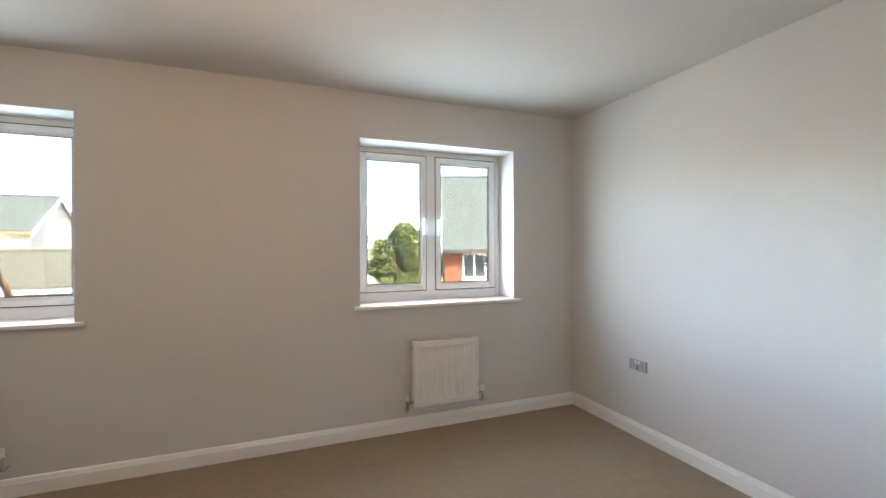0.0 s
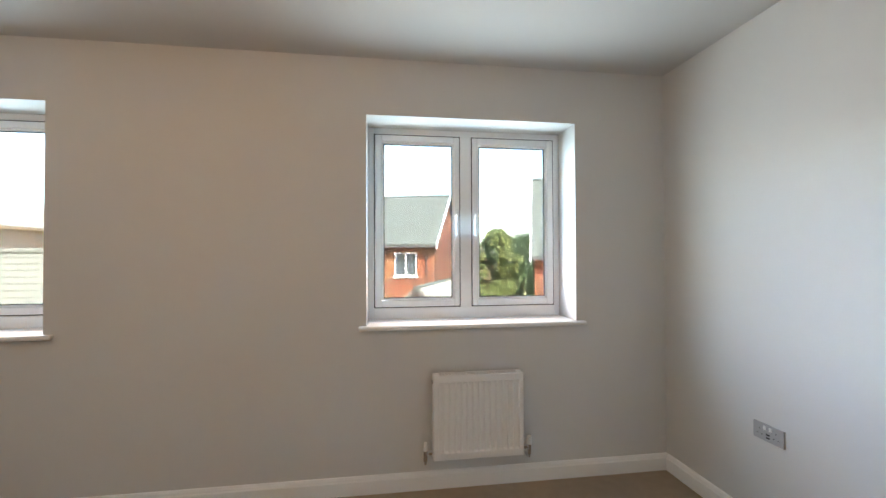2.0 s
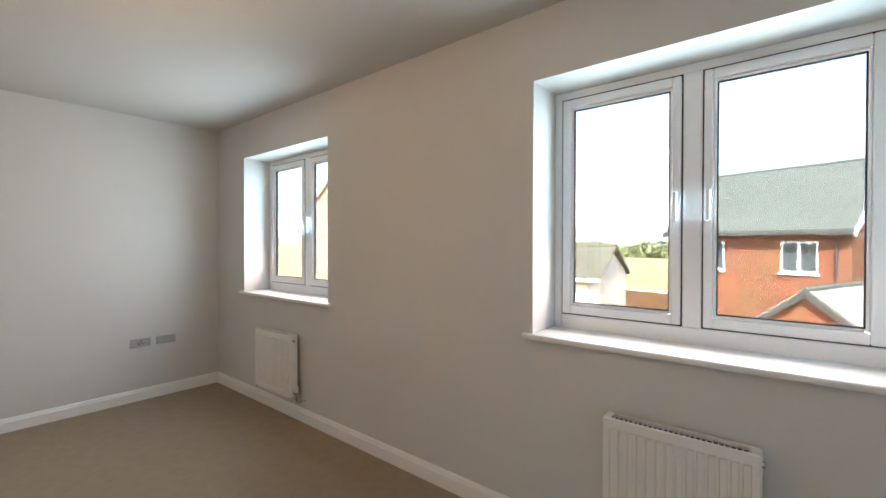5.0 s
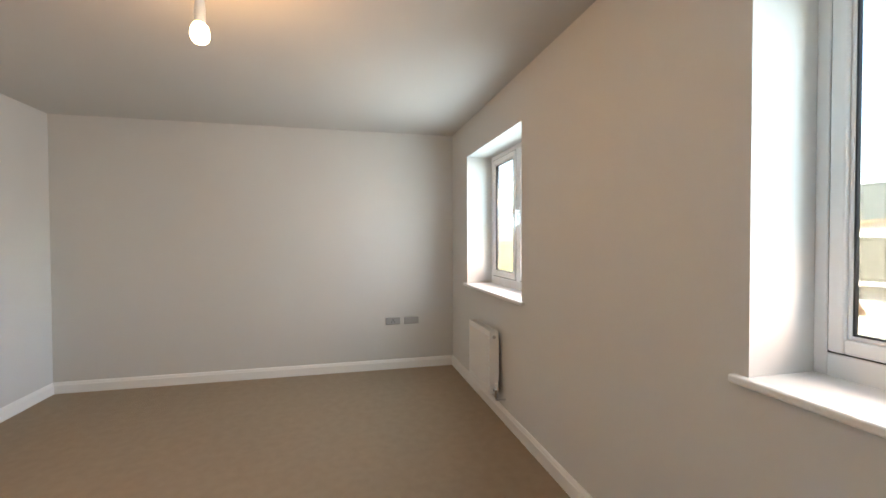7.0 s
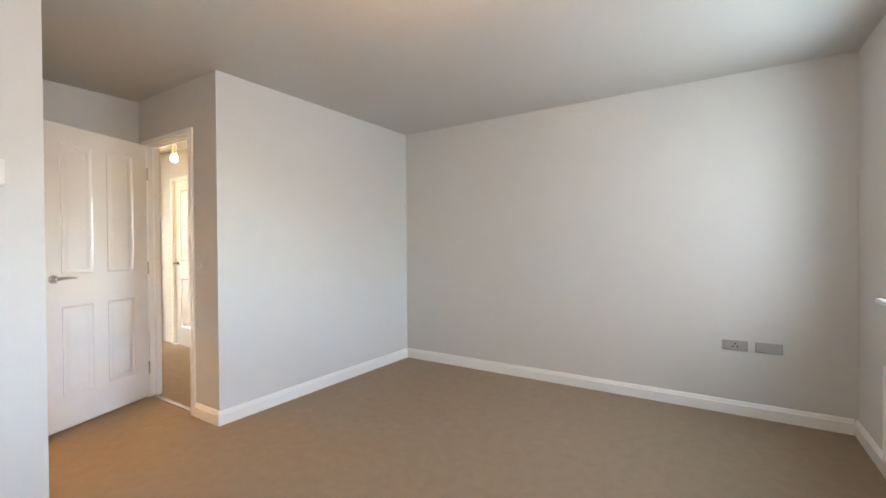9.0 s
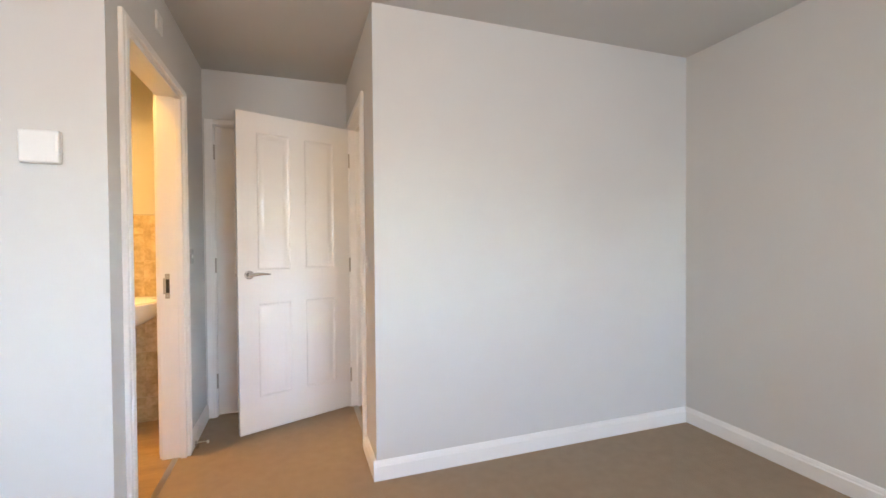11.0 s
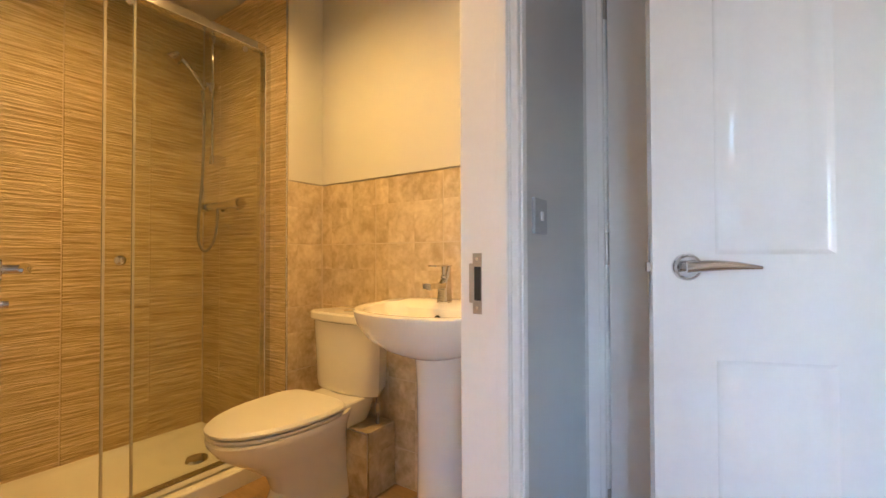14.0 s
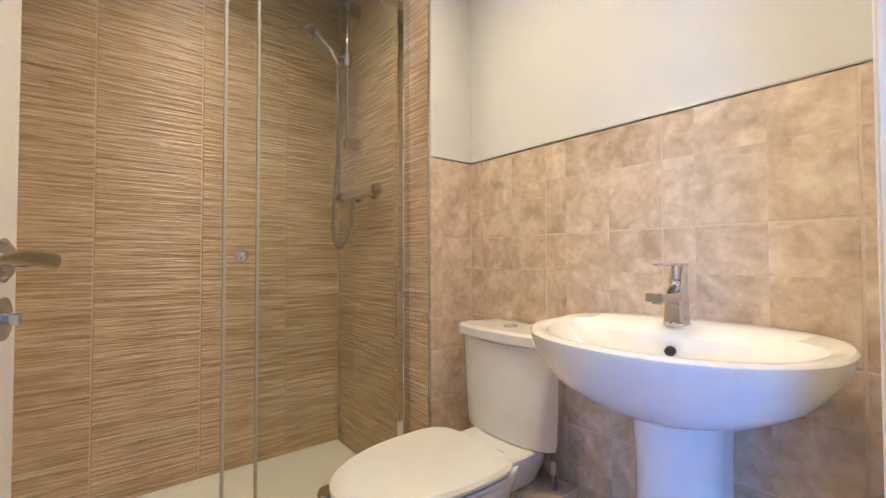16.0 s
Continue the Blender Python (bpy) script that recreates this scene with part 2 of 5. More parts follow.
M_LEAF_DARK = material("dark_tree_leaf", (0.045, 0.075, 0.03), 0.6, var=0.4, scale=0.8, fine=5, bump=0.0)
# hedge green made paler; distance haze and glare are mixed into the colour
M_HEDGE = material("hazed_hedge_leaf", (0.13, 0.145, 0.07), 0.8, var=0.3, scale=0.3, fine=2, bump=0.0)
M_BARK = material("bark", (0.1, 0.07, 0.045), 0.9, var=0.3, scale=6, fine=30, bump=0.5)
M_DARKPANE = material("dark_house_pane", (0.05, 0.06, 0.07), 0.08, var=0.2, scale=1, fine=4, bump=0.0)


# ---- building helpers ----
def box(bm, x0, x1, y0, y1, z0, z1, bevel=0.0, seg=2):
    r = bmesh.ops.create_cube(bm, size=1.0, matrix=Matrix.Translation(((x0 + x1) / 2, (y0 + y1) / 2, (z0 + z1) / 2)) @ Matrix.Diagonal((x1 - x0, y1 - y0, z1 - z0, 1)))
    if bevel:
        es = {e for v in r["verts"] for e in v.link_edges}
        bmesh.ops.bevel(bm, geom=list(es), offset=bevel, segments=seg, affect="EDGES", profile=0.5)


def rod(bm, a, b, r, seg=12, r2=None):
    a, b = Vector(a), Vector(b)
    m = Matrix.Translation((a + b) / 2) @ (b - a).to_track_quat("Z", "Y").to_matrix().to_4x4()
    bmesh.ops.create_cone(bm, cap_ends=True, segments=seg, radius1=r, radius2=r if r2 is None else r2, depth=(b - a).length, matrix=m)


def ball(bm, c, r, sx=1, sy=1, sz=1, u=16, v=10):
    bmesh.ops.create_uvsphere(bm, u_segments=u, v_segments=v, radius=r, matrix=Matrix.Translation(c) @ Matrix.Diagonal((sx, sy, sz, 1)))


def loft(bm, rings, cap0=True, cap1=True):
    """Skin between closed rings of equal length."""
    vs = [[bm.verts.new(p) for p in ring] for ring in rings]
    n = len(vs[0])
    for a, b in zip(vs, vs[1:]):
        for i in range(n):
            bm.faces.new((a[i], a[(i + 1) % n], b[(i + 1) % n], b[i]))
    if cap0:
        bm.faces.new(list(reversed(vs[0])))
    if cap1:
        bm.faces.new(vs[-1])
    bmesh.ops.recalc_face_normals(bm, faces=bm.faces)


def tube(bm, pts, r, seg=10):
    """Round tube along a smooth line of points."""
    pts = [Vector(p) for p in pts]
    rings = []
    for i, p in enumerate(pts):
        d = (pts[min(i + 1, len(pts) - 1)] - pts[max(i - 1, 0)]).normalized()
        q = d.to_track_quat("Z", "Y")
        rings.append([p + q @ Vector((r * math.cos(k * math.tau / seg), r * math.sin(k * math.tau / seg), 0)) for k in range(seg)])
    loft(bm, rings)


def curve_points(pts, n=24):
    """Catmull-Rom line through points."""
    pts = [Vector(p) for p in pts]
    pts = [2 * pts[0] - pts[1]] + pts + [2 * pts[-1] - pts[-2]]
    out = []
    for i in range(1, len(pts) - 2):
        for k in range(n):
            t = k / n
            a, b, c, d = pts[i - 1:i + 3]
            out.append(0.5 * ((2 * b) + (c - a) * t + (2 * a - 5 * b + 4 * c - d) * t * t + (3 * b - a - 3 * c + d) * t ** 3))
    return out + [pts[-2]]


def part(name, bm, mat, parent=None, label="", smooth=False):
    me = bpy.data.meshes.new(name)
    bm.to_mesh(me)
    bm.free()
    me.materials.append(mat)
    if smooth:
        me.shade_smooth()
        me.set_sharp_from_angle(angle=radians(38))
    ob = new(name, me)
    if parent:
        ob.parent = parent
    if label:
        ob["label"] = label
    return ob


def thing(name, m, label, category, group="", kind=""):
    ob = new(name)
    ob.matrix_world = m
    return tagged(ob, label, category, group, kind)


def structure(name, mat, boxes, label, category, bevel=0.0):
    bm = bmesh.new()
    for b in boxes:
        box(bm, *b, bevel=bevel)
    return tagged(part(name, bm, mat), label, category, kind="structure")


def prism(bm, profile, axis, a, b):
    """Extrude a profile of (u, v) from a to b. axis x: u is y; axis y: u is x; v is z."""
    f = (lambda p, t: (t, p[0], p[1])) if axis == "x" else (lambda p, t: (p[0], t, p[1]))
    loft(bm, [[f(p, a) for p in profile], [f(p, b) for p in profile]])


# ---- plan ----
W, E, N, H = -2.495, 2.552, 2.955, 2.36
ST_X, ST_Y = -0.463, -0.550          # stub wall corner
PX, PY = 0.490, -0.160               # passage east wall, thermostat wall
END_Y = -1.69                        # end of passage
EN_X0, EN_X1, EN_Y0, EN_Y1 = 0.602, 2.632, -1.778, -0.265
PIER_X, PIER_Y = 1.853, -1.566
WIN = ((-1.975, -0.772), (0.785, 1.987))
SILL, HEAD = 0.898, 2.048

# ---- large structure ----
holes = [(a, b, SILL - 0.026, HEAD) for a, b in WIN]
bx, x = [], W - 0.3
for a, b, z0, z1 in holes:
    bx += [(x, a, N, N + 0.31, -0.25, 2.7), (a, b, N, N + 0.31, -0.25, z0), (a, b, N, N + 0.31, z1, 2.7)]
    x = b
bx.append((x, E + 0.3, N, N + 0.31, -0.25, 2.7))
structure("wall_north", M_WALL, bx, "white painted plaster wall with two window openings", "wall")
structure("wall_east", M_WALL, [(E, E + 0.3, PY, N, -0.25, 2.7)], "white painted plaster wall with a double socket", "wall")
structure("wall_west", M_WALL, [(W - 0.3, W, ST_Y, N, -0.25, 2.7)], "white painted plaster wall with two low sockets", "wall")
structure("wall_south_west", M_WALL, [(W - 0.3, ST_X, ST_Y - 0.1, ST_Y, -0.25, 2.7)], "plain white painted plaster wall", "wall")
LD0, LD1, LDH = -1.562, -0.888, 1.998       # landing doorway
structure("wall_passage_west", M_WALL, [(ST_X - 0.08, ST_X, LD1, ST_Y - 0.1, -0.25, 2.7), (ST_X - 0.08, ST_X, END_Y - 0.1, LD0, -0.25, 2.7),
          (ST_X - 0.08, ST_X, LD0, LD1, LDH, 2.7)], "white passage wall with the doorway to the landing", "wall")
ED0, ED1, EDH = -1.150, -0.326, 1.998       # ensuite doorway
structure("wall_passage_east", M_WALL, [(PX, EN_X0, ED1, PY, -0.25, 2.7), (PX, EN_X0, END_Y - 0.1, ED0, -0.25, 2.7),
          (PX, EN_X0, ED0, ED1, EDH, 2.7)], "white passage wall with the ensuite doorway", "wall")
CD0, CD1 = -0.27, 0.432                    # cupboard doorway
structure("wall_passage_end", M_WALL, [(ST_X, CD0, END_Y - 0.1, END_Y, -0.25, 2.7), (CD1, PX, END_Y - 0.1, END_Y, -0.25, 2.7),
          (CD0, CD1, END_Y - 0.1, END_Y, 1.995, 2.7), (CD0, CD1, END_Y - 0.6, END_Y - 0.5, -0.25, 2.7)], "white end wall of the passage over a cupboard door", "wall")
structure("wall_south_east", M_WALL, [(EN_X0, EN_X1 + 0.2, EN_Y1, PY, -0.25, 2.7)], "white painted plaster wall with a thermostat", "wall")
structure("wall_ensuite_south", M_WALL, [(EN_X0 - 0.12, EN_X1 + 0.2, EN_Y0 - 0.1, EN_Y0, -0.25, 2.7), (PIER_X, EN_X1, EN_Y0, PIER_Y, -0.25, 2.7)],
          "white ensuite wall, tiled to half height", "wall")
structure("wall_ensuite_east", M_WALL, [(EN_X1, EN_X1 + 0.2, EN_Y0, EN_Y1, -0.25, 2.7)], "tiled shower back wall", "wall")
# landing and the sunny room behind it
LX, LY = -1.47, -3.68
structure("wall_landing_west", M_WALL, [(LX - 0.1, LX, LY, -3.34, -0.25, 2.7), (LX - 0.1, LX, -2.60, ST_Y - 0.1, -0.25, 2.7), (LX - 0.1, LX, -3.34, -2.60, 2.0, 2.7)],
          "cream landing wall with a white door", "wall")
structure("wall_landing_south", M_WALL, [(-1.372, -0.62, LY - 0.1, LY, 2.0, 2.7), (-3.3, -1.372, LY - 0.1, LY, -0.25, 2.7), (-0.62, 0.9, LY - 0.1, LY, -0.25, 2.7)],
          "landing wall with an open doorway to a bright room", "wall")
structure("wall_landing_east", M_WALL, [(ST_X, ST_X + 0.1, LY, END_Y - 0.1, -0.25, 2.7)], "plain white landing wall", "wall")
structure("wall_lower_storey", M_BRICK, [(W - 0.3, E + 0.3, N + 0.01, N + 0.31, -3.1, -0.25), (W - 0.3, W, -7.0, N + 0.01, -3.1, -0.25), (E, E + 0.3, -7.0, N + 0.01, -3.1, -0.25),
          (W, E, -7.0, -6.7, -3.1, -0.25)], "plain brick walls of the storey below", "wall")
structure("wall_far_room", M_WALL, [(-3.3, -2.07, -6.97, -6.67, -0.25, 2.7), (-1.0, 0.9, -6.97, -6.67, -0.25, 2.7), (-2.07, -1.0, -6.97, -6.67, -0.25, 0.96), (-2.07, -1.0, -6.97, -6.67, 2.1, 2.7),
          (-3.4, -3.3, -6.97, LY, -0.25, 2.7), (0.9, 1.0, -6.97, LY, -0.25, 2.7)], "white walls of the bright room beyond the landing", "wall")
structure("ceiling", M_CEIL, [(W - 0.3, E + 0.4, -7.0, N + 0.31, H, H + 0.3)], "white painted ceiling, dimmed in its colour", "ceiling")
structure("floor", M_CARPET, [(W - 0.3, 0.545, ST_Y, N + 0.02, -0.25, 0.0), (0.545, E + 0.1, PY - 0.02, N + 0.02, -0.25, 0.0),
          (-3.4, 0.545, -7.0, ST_Y, -0.25, 0.0)], "beige brown cut-pile carpet", "carpet")
structure("floor_ensuite", M_VINYL, [(0.545, EN_X1 + 0.1, EN_Y0, PY - 0.02, -0.25, -0.002)], "wood-effect vinyl floor", "vinyl floor")
bm = bmesh.new()
box(bm, 0.53, 0.56, ED0, ED1, 0.0, 0.004, 0.0015)
tagged(part("threshold_strip", bm, M_STEEL), "thin metal threshold strip between carpet and vinyl", "threshold strip", kind="structure")
bm = bmesh.new()
box(bm, ST_X - 0.045, ST_X - 0.01, LD0, LD1, 0.0, 0.006, 0.002)
tagged(part("threshold_strip", bm, M_STEEL), "brass-coloured carpet bar across the landing doorway", "threshold strip", kind="structure")

# skirting boards, moulded top
SK = [(0, 0), (0.016, 0), (0.016, 0.070), (0.012, 0.076), (0.0105, 0.084), (0.006, 0.094), (0, 0.097)]


def skirting(axis, wall, side, a, b):
    bm = bmesh.new()
    prism(bm, [(wall + side * u, v) for u, v in SK], axis, a, b)
    return tagged(part("baseboard", bm, M_SATIN), "white moulded skirting board", "skirting board", kind="structure")


skirting("x", N, -1, W, E)
skirting("y", E, -1, PY, N - 0.0165)
skirting("y", W, 1, ST_Y, N - 0.0165)
skirting("x", ST_Y, 1, W + 0.0165, ST_X + 0.016)
skirting("y", ST_X, 1, LD1 + 0.047, ST_Y - 0.0005)
skirting("x", PY, 1, PX - 0.016, E - 0.0165)
skirting("y", PX, -1, ED1 + 0.062, PY - 0.0005)
skirting("y", PX, -1, END_Y, ED0 - 0.052)
skirting("y", LX, 1, -2.54, ST_Y - 0.1)
skirting("x", -6.67, 1, -3.3, 0.9)


def frame_set(name, plane, side, axis, a, b, head, thick, w0, w1, label, rebate, back_inset=-0.006):
    """Door lining with stops and architrave. plane: the face that the architrave lies on; side: the way it faces."""
    root = thing(name, pose(0, 0, 0), label, "door frame", kind="structure")

    def bar(nm, u0, u1, d0, d1, z0, z1, bev=0.003):
        bm = bmesh.new()
        if axis == "y":
            box(bm, min(d0, d1), max(d0, d1), u0, u1, z0, z1, bev)
        else:
            box(bm, u0, u1, min(d0, d1), max(d0, d1), z0, z1, bev)
        return part(nm, bm, M_SATIN, root)
    back = plane - side * thick
    bar("lining", a, a + 0.012, plane + side * 0.001, back - side * 0.001, 0, head)
    bar("lining", b - 0.012, b, plane + side * 0.001, back - side * 0.001, 0, head)
    bar("lining", a + 0.012, b - 0.012, plane + side * 0.001, back - side * 0.001, head - 0.012, head)
    s0, s1 = rebate
    bar("stop", a + 0.012, a + 0.024, s0, s1, 0, head - 0.012)
    bar("stop", b - 0.024, b - 0.012, s0, s1, 0, head - 0.012)
    bar("stop", a + 0.024, b - 0.024, s0, s1, head - 0.024, head - 0.012)
    for k, (p, sd_) in enumerate(((plane, side), (back, -side))):
        q = -0.006 if k == 0 else back_inset
        for u0, u1, z0, z1 in ((a - w0, a - q, 0, head + 0.03), (b + q, b + w1, 0, head + 0.03), (a - q, b + q, head + q, head + 0.03)):
            bar("architrave", u0, u1, p, p + sd_ * 0.017, z0, z1, 0.004)
            d = min(u1 - u0, z1 - z0)
            if u1 - u0 < z1 - z0:
                bar("bead", u0 + d * 0.3, u1 - d * 0.3, p + sd_ * 0.0165, p + sd_ * 0.021, z0 + 0.02, z1 - 0.02, 0.002)
    return root


frame_set("door_frame", ST_X, 1, "y", LD0, LD1, LDH, 0.08, 0.05, 0.045, "white painted frame of the landing doorway", (ST_X - 0.060, ST_X - 0.038), 0.008)
ens_frame = frame_set("door_frame", PX, -1, "y", ED0, ED1, EDH, 0.12, 0.045, 0.062, "white painted frame of the ensuite doorway with a steel strike plate", (0.490, 0.519), 0.008)
frame_set("door_frame", END_Y, 1, "x", CD0, CD1, 1.995, 0.1, 0.05, 0.045, "white painted frame of the cupboard doorway", (END_Y - 0.075, END_Y - 0.045))
frame_set("door_frame", LX, 1, "y", -3.34, -2.60, 2.0, 0.1, 0.055, 0.055, "white painted frame of a landing door", (LX - 0.08, LX - 0.05))
frame_set("door_frame", LY, 1, "x", -1.372, -0.62, 2.0, 0.1, 0.055, 0.055, "white painted frame of the doorway to a bright room", (LY - 0.08, LY - 0.05))
bm = bmesh.new()
box(bm, 0.558, 0.5805, ED0 + 0.0118, ED0 + 0.0138, 0.886, 1.021, 0.0006)
sp = part("strike_plate", bm, M_STEEL, ens_frame, "satin steel strike plate")
# no real opening: a dark block painted as the latch hole's shade
bm = bmesh.new()
box(bm, 0.5595, 0.5765, ED0 + 0.0128, ED0 + 0.0144, 0.916, 0.991, 0.0004)
part("latch_hole", bm, M_DARK, sp)
bm = bmesh.new()
box(bm, 0.580, 0.590, ED0 + 0.0105, ED0 + 0.0150, 0.910, 0.998, 0.002)
part("lip", bm, M_STEEL, sp)
for zz in (0.900, 1.008):
    bm = bmesh.new()
    rod(bm, (0.569, ED0 + 0.0134, zz), (0.569, ED0 + 0.0148, zz), 0.0035, 10)
    part("screw", bm, M_CHROME, sp)


# ---- panelled doors ----
def rosette_lever(root, x, y, z, side, way, tag="handle"):
    """Lever on a round rose. side: the way out of the door in y; way: lever direction in x."""
    bm = bmesh.new()
    rod(bm, (x, y, z), (x, y + side * 0.009, z), 0.027, 28)
    rod(bm, (x, y + side * 0.009, z), (x, y + side * 0.014, z), 0.024, 28, 0.020)
    rod(bm, (x, y + side * 0.012, z), (x, y + side * 0.05, z), 0.0095, 16)
    h = part(tag, bm, M_CHROME, root, "polished chrome lever handle", True)
    rings = []
    for k in range(11):
        t = k / 10
        px = x + way * (-0.014 + 0.132 * t)
        w, th = 0.0115 * (1 - 0.72 * t * t), 0.0075 * (1 - 0.55 * t)
        cy = y + side * (0.050 - 0.010 * math.sin(t * 1.6))
        cz = z + 0.004 * math.sin(t * 3.1)
        rings.append([(px, cy + th * math.cos(q * math.tau / 12), cz + w * math.sin(q * math.tau / 12)) for q in range(12)])
    bm = bmesh.new()
    loft(bm, rings)
    part("lever", bm, M_CHROME, h, "", True)
    return h


def panel_door(m, width, label, lever=True, thumb=False, hinges=True, panels=True, both=True, front_sides=(1, -1)):
    """Moulded four-panel door: local x from the hinge edge, y through the leaf, z up."""
    root = thing("door", m, label, "door")
    T = 0.0175
    st, mu = 0.115 * width / 0.74, 0.10 * width / 0.74
    cols = ((st, (width - mu) / 2), ((width + mu) / 2, width - st))
    rows = ((0.215, 0.800), (1.010, 1.865))
    bm = bmesh.new()
    xs = [0, cols[0][0], cols[0][1], cols[1][0], cols[1][1], width]
    zs = [0.004, rows[0][0], rows[0][1], rows[1][0], rows[1][1], 1.985]
    skip = {(1, 1), (3, 1), (1, 3), (3, 3)} if panels else set()
    for i in range(5):
        for j in range(5):
            if (i, j) in skip:
                continue
            for s in (1, -1):
                q = [(xs[i], s * T, zs[j]), (xs[i + 1], s * T, zs[j]), (xs[i + 1], s * T, zs[j + 1]), (xs[i], s * T, zs[j + 1])]
                f = bm.faces.new([bm.verts.new(p) for p in (q if s < 0 else q[::-1])])
    for q in ([(0, -T, zs[0]), (0, T, zs[0]), (0, T, zs[-1]), (0, -T, zs[-1])], [(width, T, zs[0]), (width, -T, zs[0]), (width, -T, zs[-1]), (width, T, zs[-1])],
              [(0, -T, zs[-1]), (0, T, zs[-1]), (width, T, zs[-1]), (width, -T, zs[-1])], [(0, T, zs[0]), (0, -T, zs[0]), (width, -T, zs[0]), (width, T, zs[0])]):
        bm.faces.new([bm.verts.new(p) for p in q])
    bmesh.ops.remove_doubles(bm, verts=bm.verts, dist=1e-5)
    bmesh.ops.recalc_face_normals(bm, faces=bm.faces)
    leaf = part("leaf", bm, M_GLOSS, root)
    if panels:
        # hollow moulding round a gently raised field
        steps = [(0.016 * k / 6, -0.009 * math.sin(math.pi / 2 * k / 6)) for k in range(7)]
        steps += [(0.020 + 0.028 * k / 8, -0.009 + 0.0065 * (0.5 - 0.5 * math.cos(math.pi * k / 8))) for k in range(9)] + [(0.054, -0.0025)]
        for c0, c1 in cols:
            for r0, r1 in rows:
                for s in (1, -1):
                    bm = bmesh.new()
                    rings = [[(c0 + o, s * (T + d), r0 + o), (c1 - o, s * (T + d), r0 + o), (c1 - o, s * (T + d), r1 - o), (c0 + o, s * (T + d), r1 - o)] for o, d in steps]
                    loft(bm, rings, cap0=False)
                    part("panel", bm, M_GLOSS, root, "", True)
    if lever:
        for s in (1, -1):
            rosette_lever(root, width - 0.062, s * T, 0.985, s, -1)
        bm = bmesh.new()
        box(bm, width - 0.0008, width + 0.0012, -0.011, 0.011, 0.905, 1.03, 0.0004)
        lp = part("latch_plate", bm, M_STEEL, root, "brass-toned latch plate in the door edge")
        bm = bmesh.new()
        box(bm, width, width + 0.009, -0.006, 0.006, 0.975, 0.995, 0.002)
        part("latch", bm, M_STEEL, lp)
    if thumb:
        for s in (1, -1):
            bm = bmesh.new()
            rod(bm, (width - 0.062, s * T, 0.915), (width - 0.062, s * (T + 0.010), 0.915), 0.026, 26)
            rod(bm, (width - 0.062, s * T, 0.915), (width - 0.062, s * (T + 0.024), 0.915), 0.008, 16)
            part("thumb_turn", bm, M_CHROME, root, "round chrome thumb turn", True)
    if hinges:
        for zz in (0.23, 1.02, 1.76):
            bm = bmesh.new()
            rod(bm, (-0.004, T + 0.004, zz - 0.05), (-0.004, T + 0.004, zz + 0.05), 0.006, 12)
            box(bm, -0.002, -0.0005, -0.012, T, zz - 0.05, zz + 0.05)
            part("hinge", bm, M_STEEL, root, "steel butt hinge")
    return root


# bedroom door, standing open into the passage
ang = math.degrees(math.atan2(-1.283 + 1.560, 0.247 + 0.448))
panel_door(pose(-0.449, -1.572, 0.006, 0, 0, ang), 0.745, "white glossy four-panel door standing open into the passage")
# ensuite door, open into the shower room
panel_door(pose(0.618, -0.358, 0.006, 0, 0, -10.7), 0.762, "white four-panel ensuite door standing open", thumb=True)
# cupboard door, shut
d = panel_door(pose(0.418, -1.722, 0.006, 0, 0, 180), 0.676, "plain white cupboard door, shut, behind the open door", lever=False, panels=False, hinges=False)
for zz in (0.24, 1.03, 1.80):
    bm = bmesh.new()
    rod(bm, (-0.005, -0.030, zz - 0.05), (-0.005, -0.030, zz + 0.05), 0.007, 12)
    part("hinge", bm, M_STEEL, d, "steel butt hinge")
# landing door, shut
panel_door(pose(LX - 0.03, -2.613, 0.006, 0, 0, -90), 0.714, "white four-panel landing door, shut")


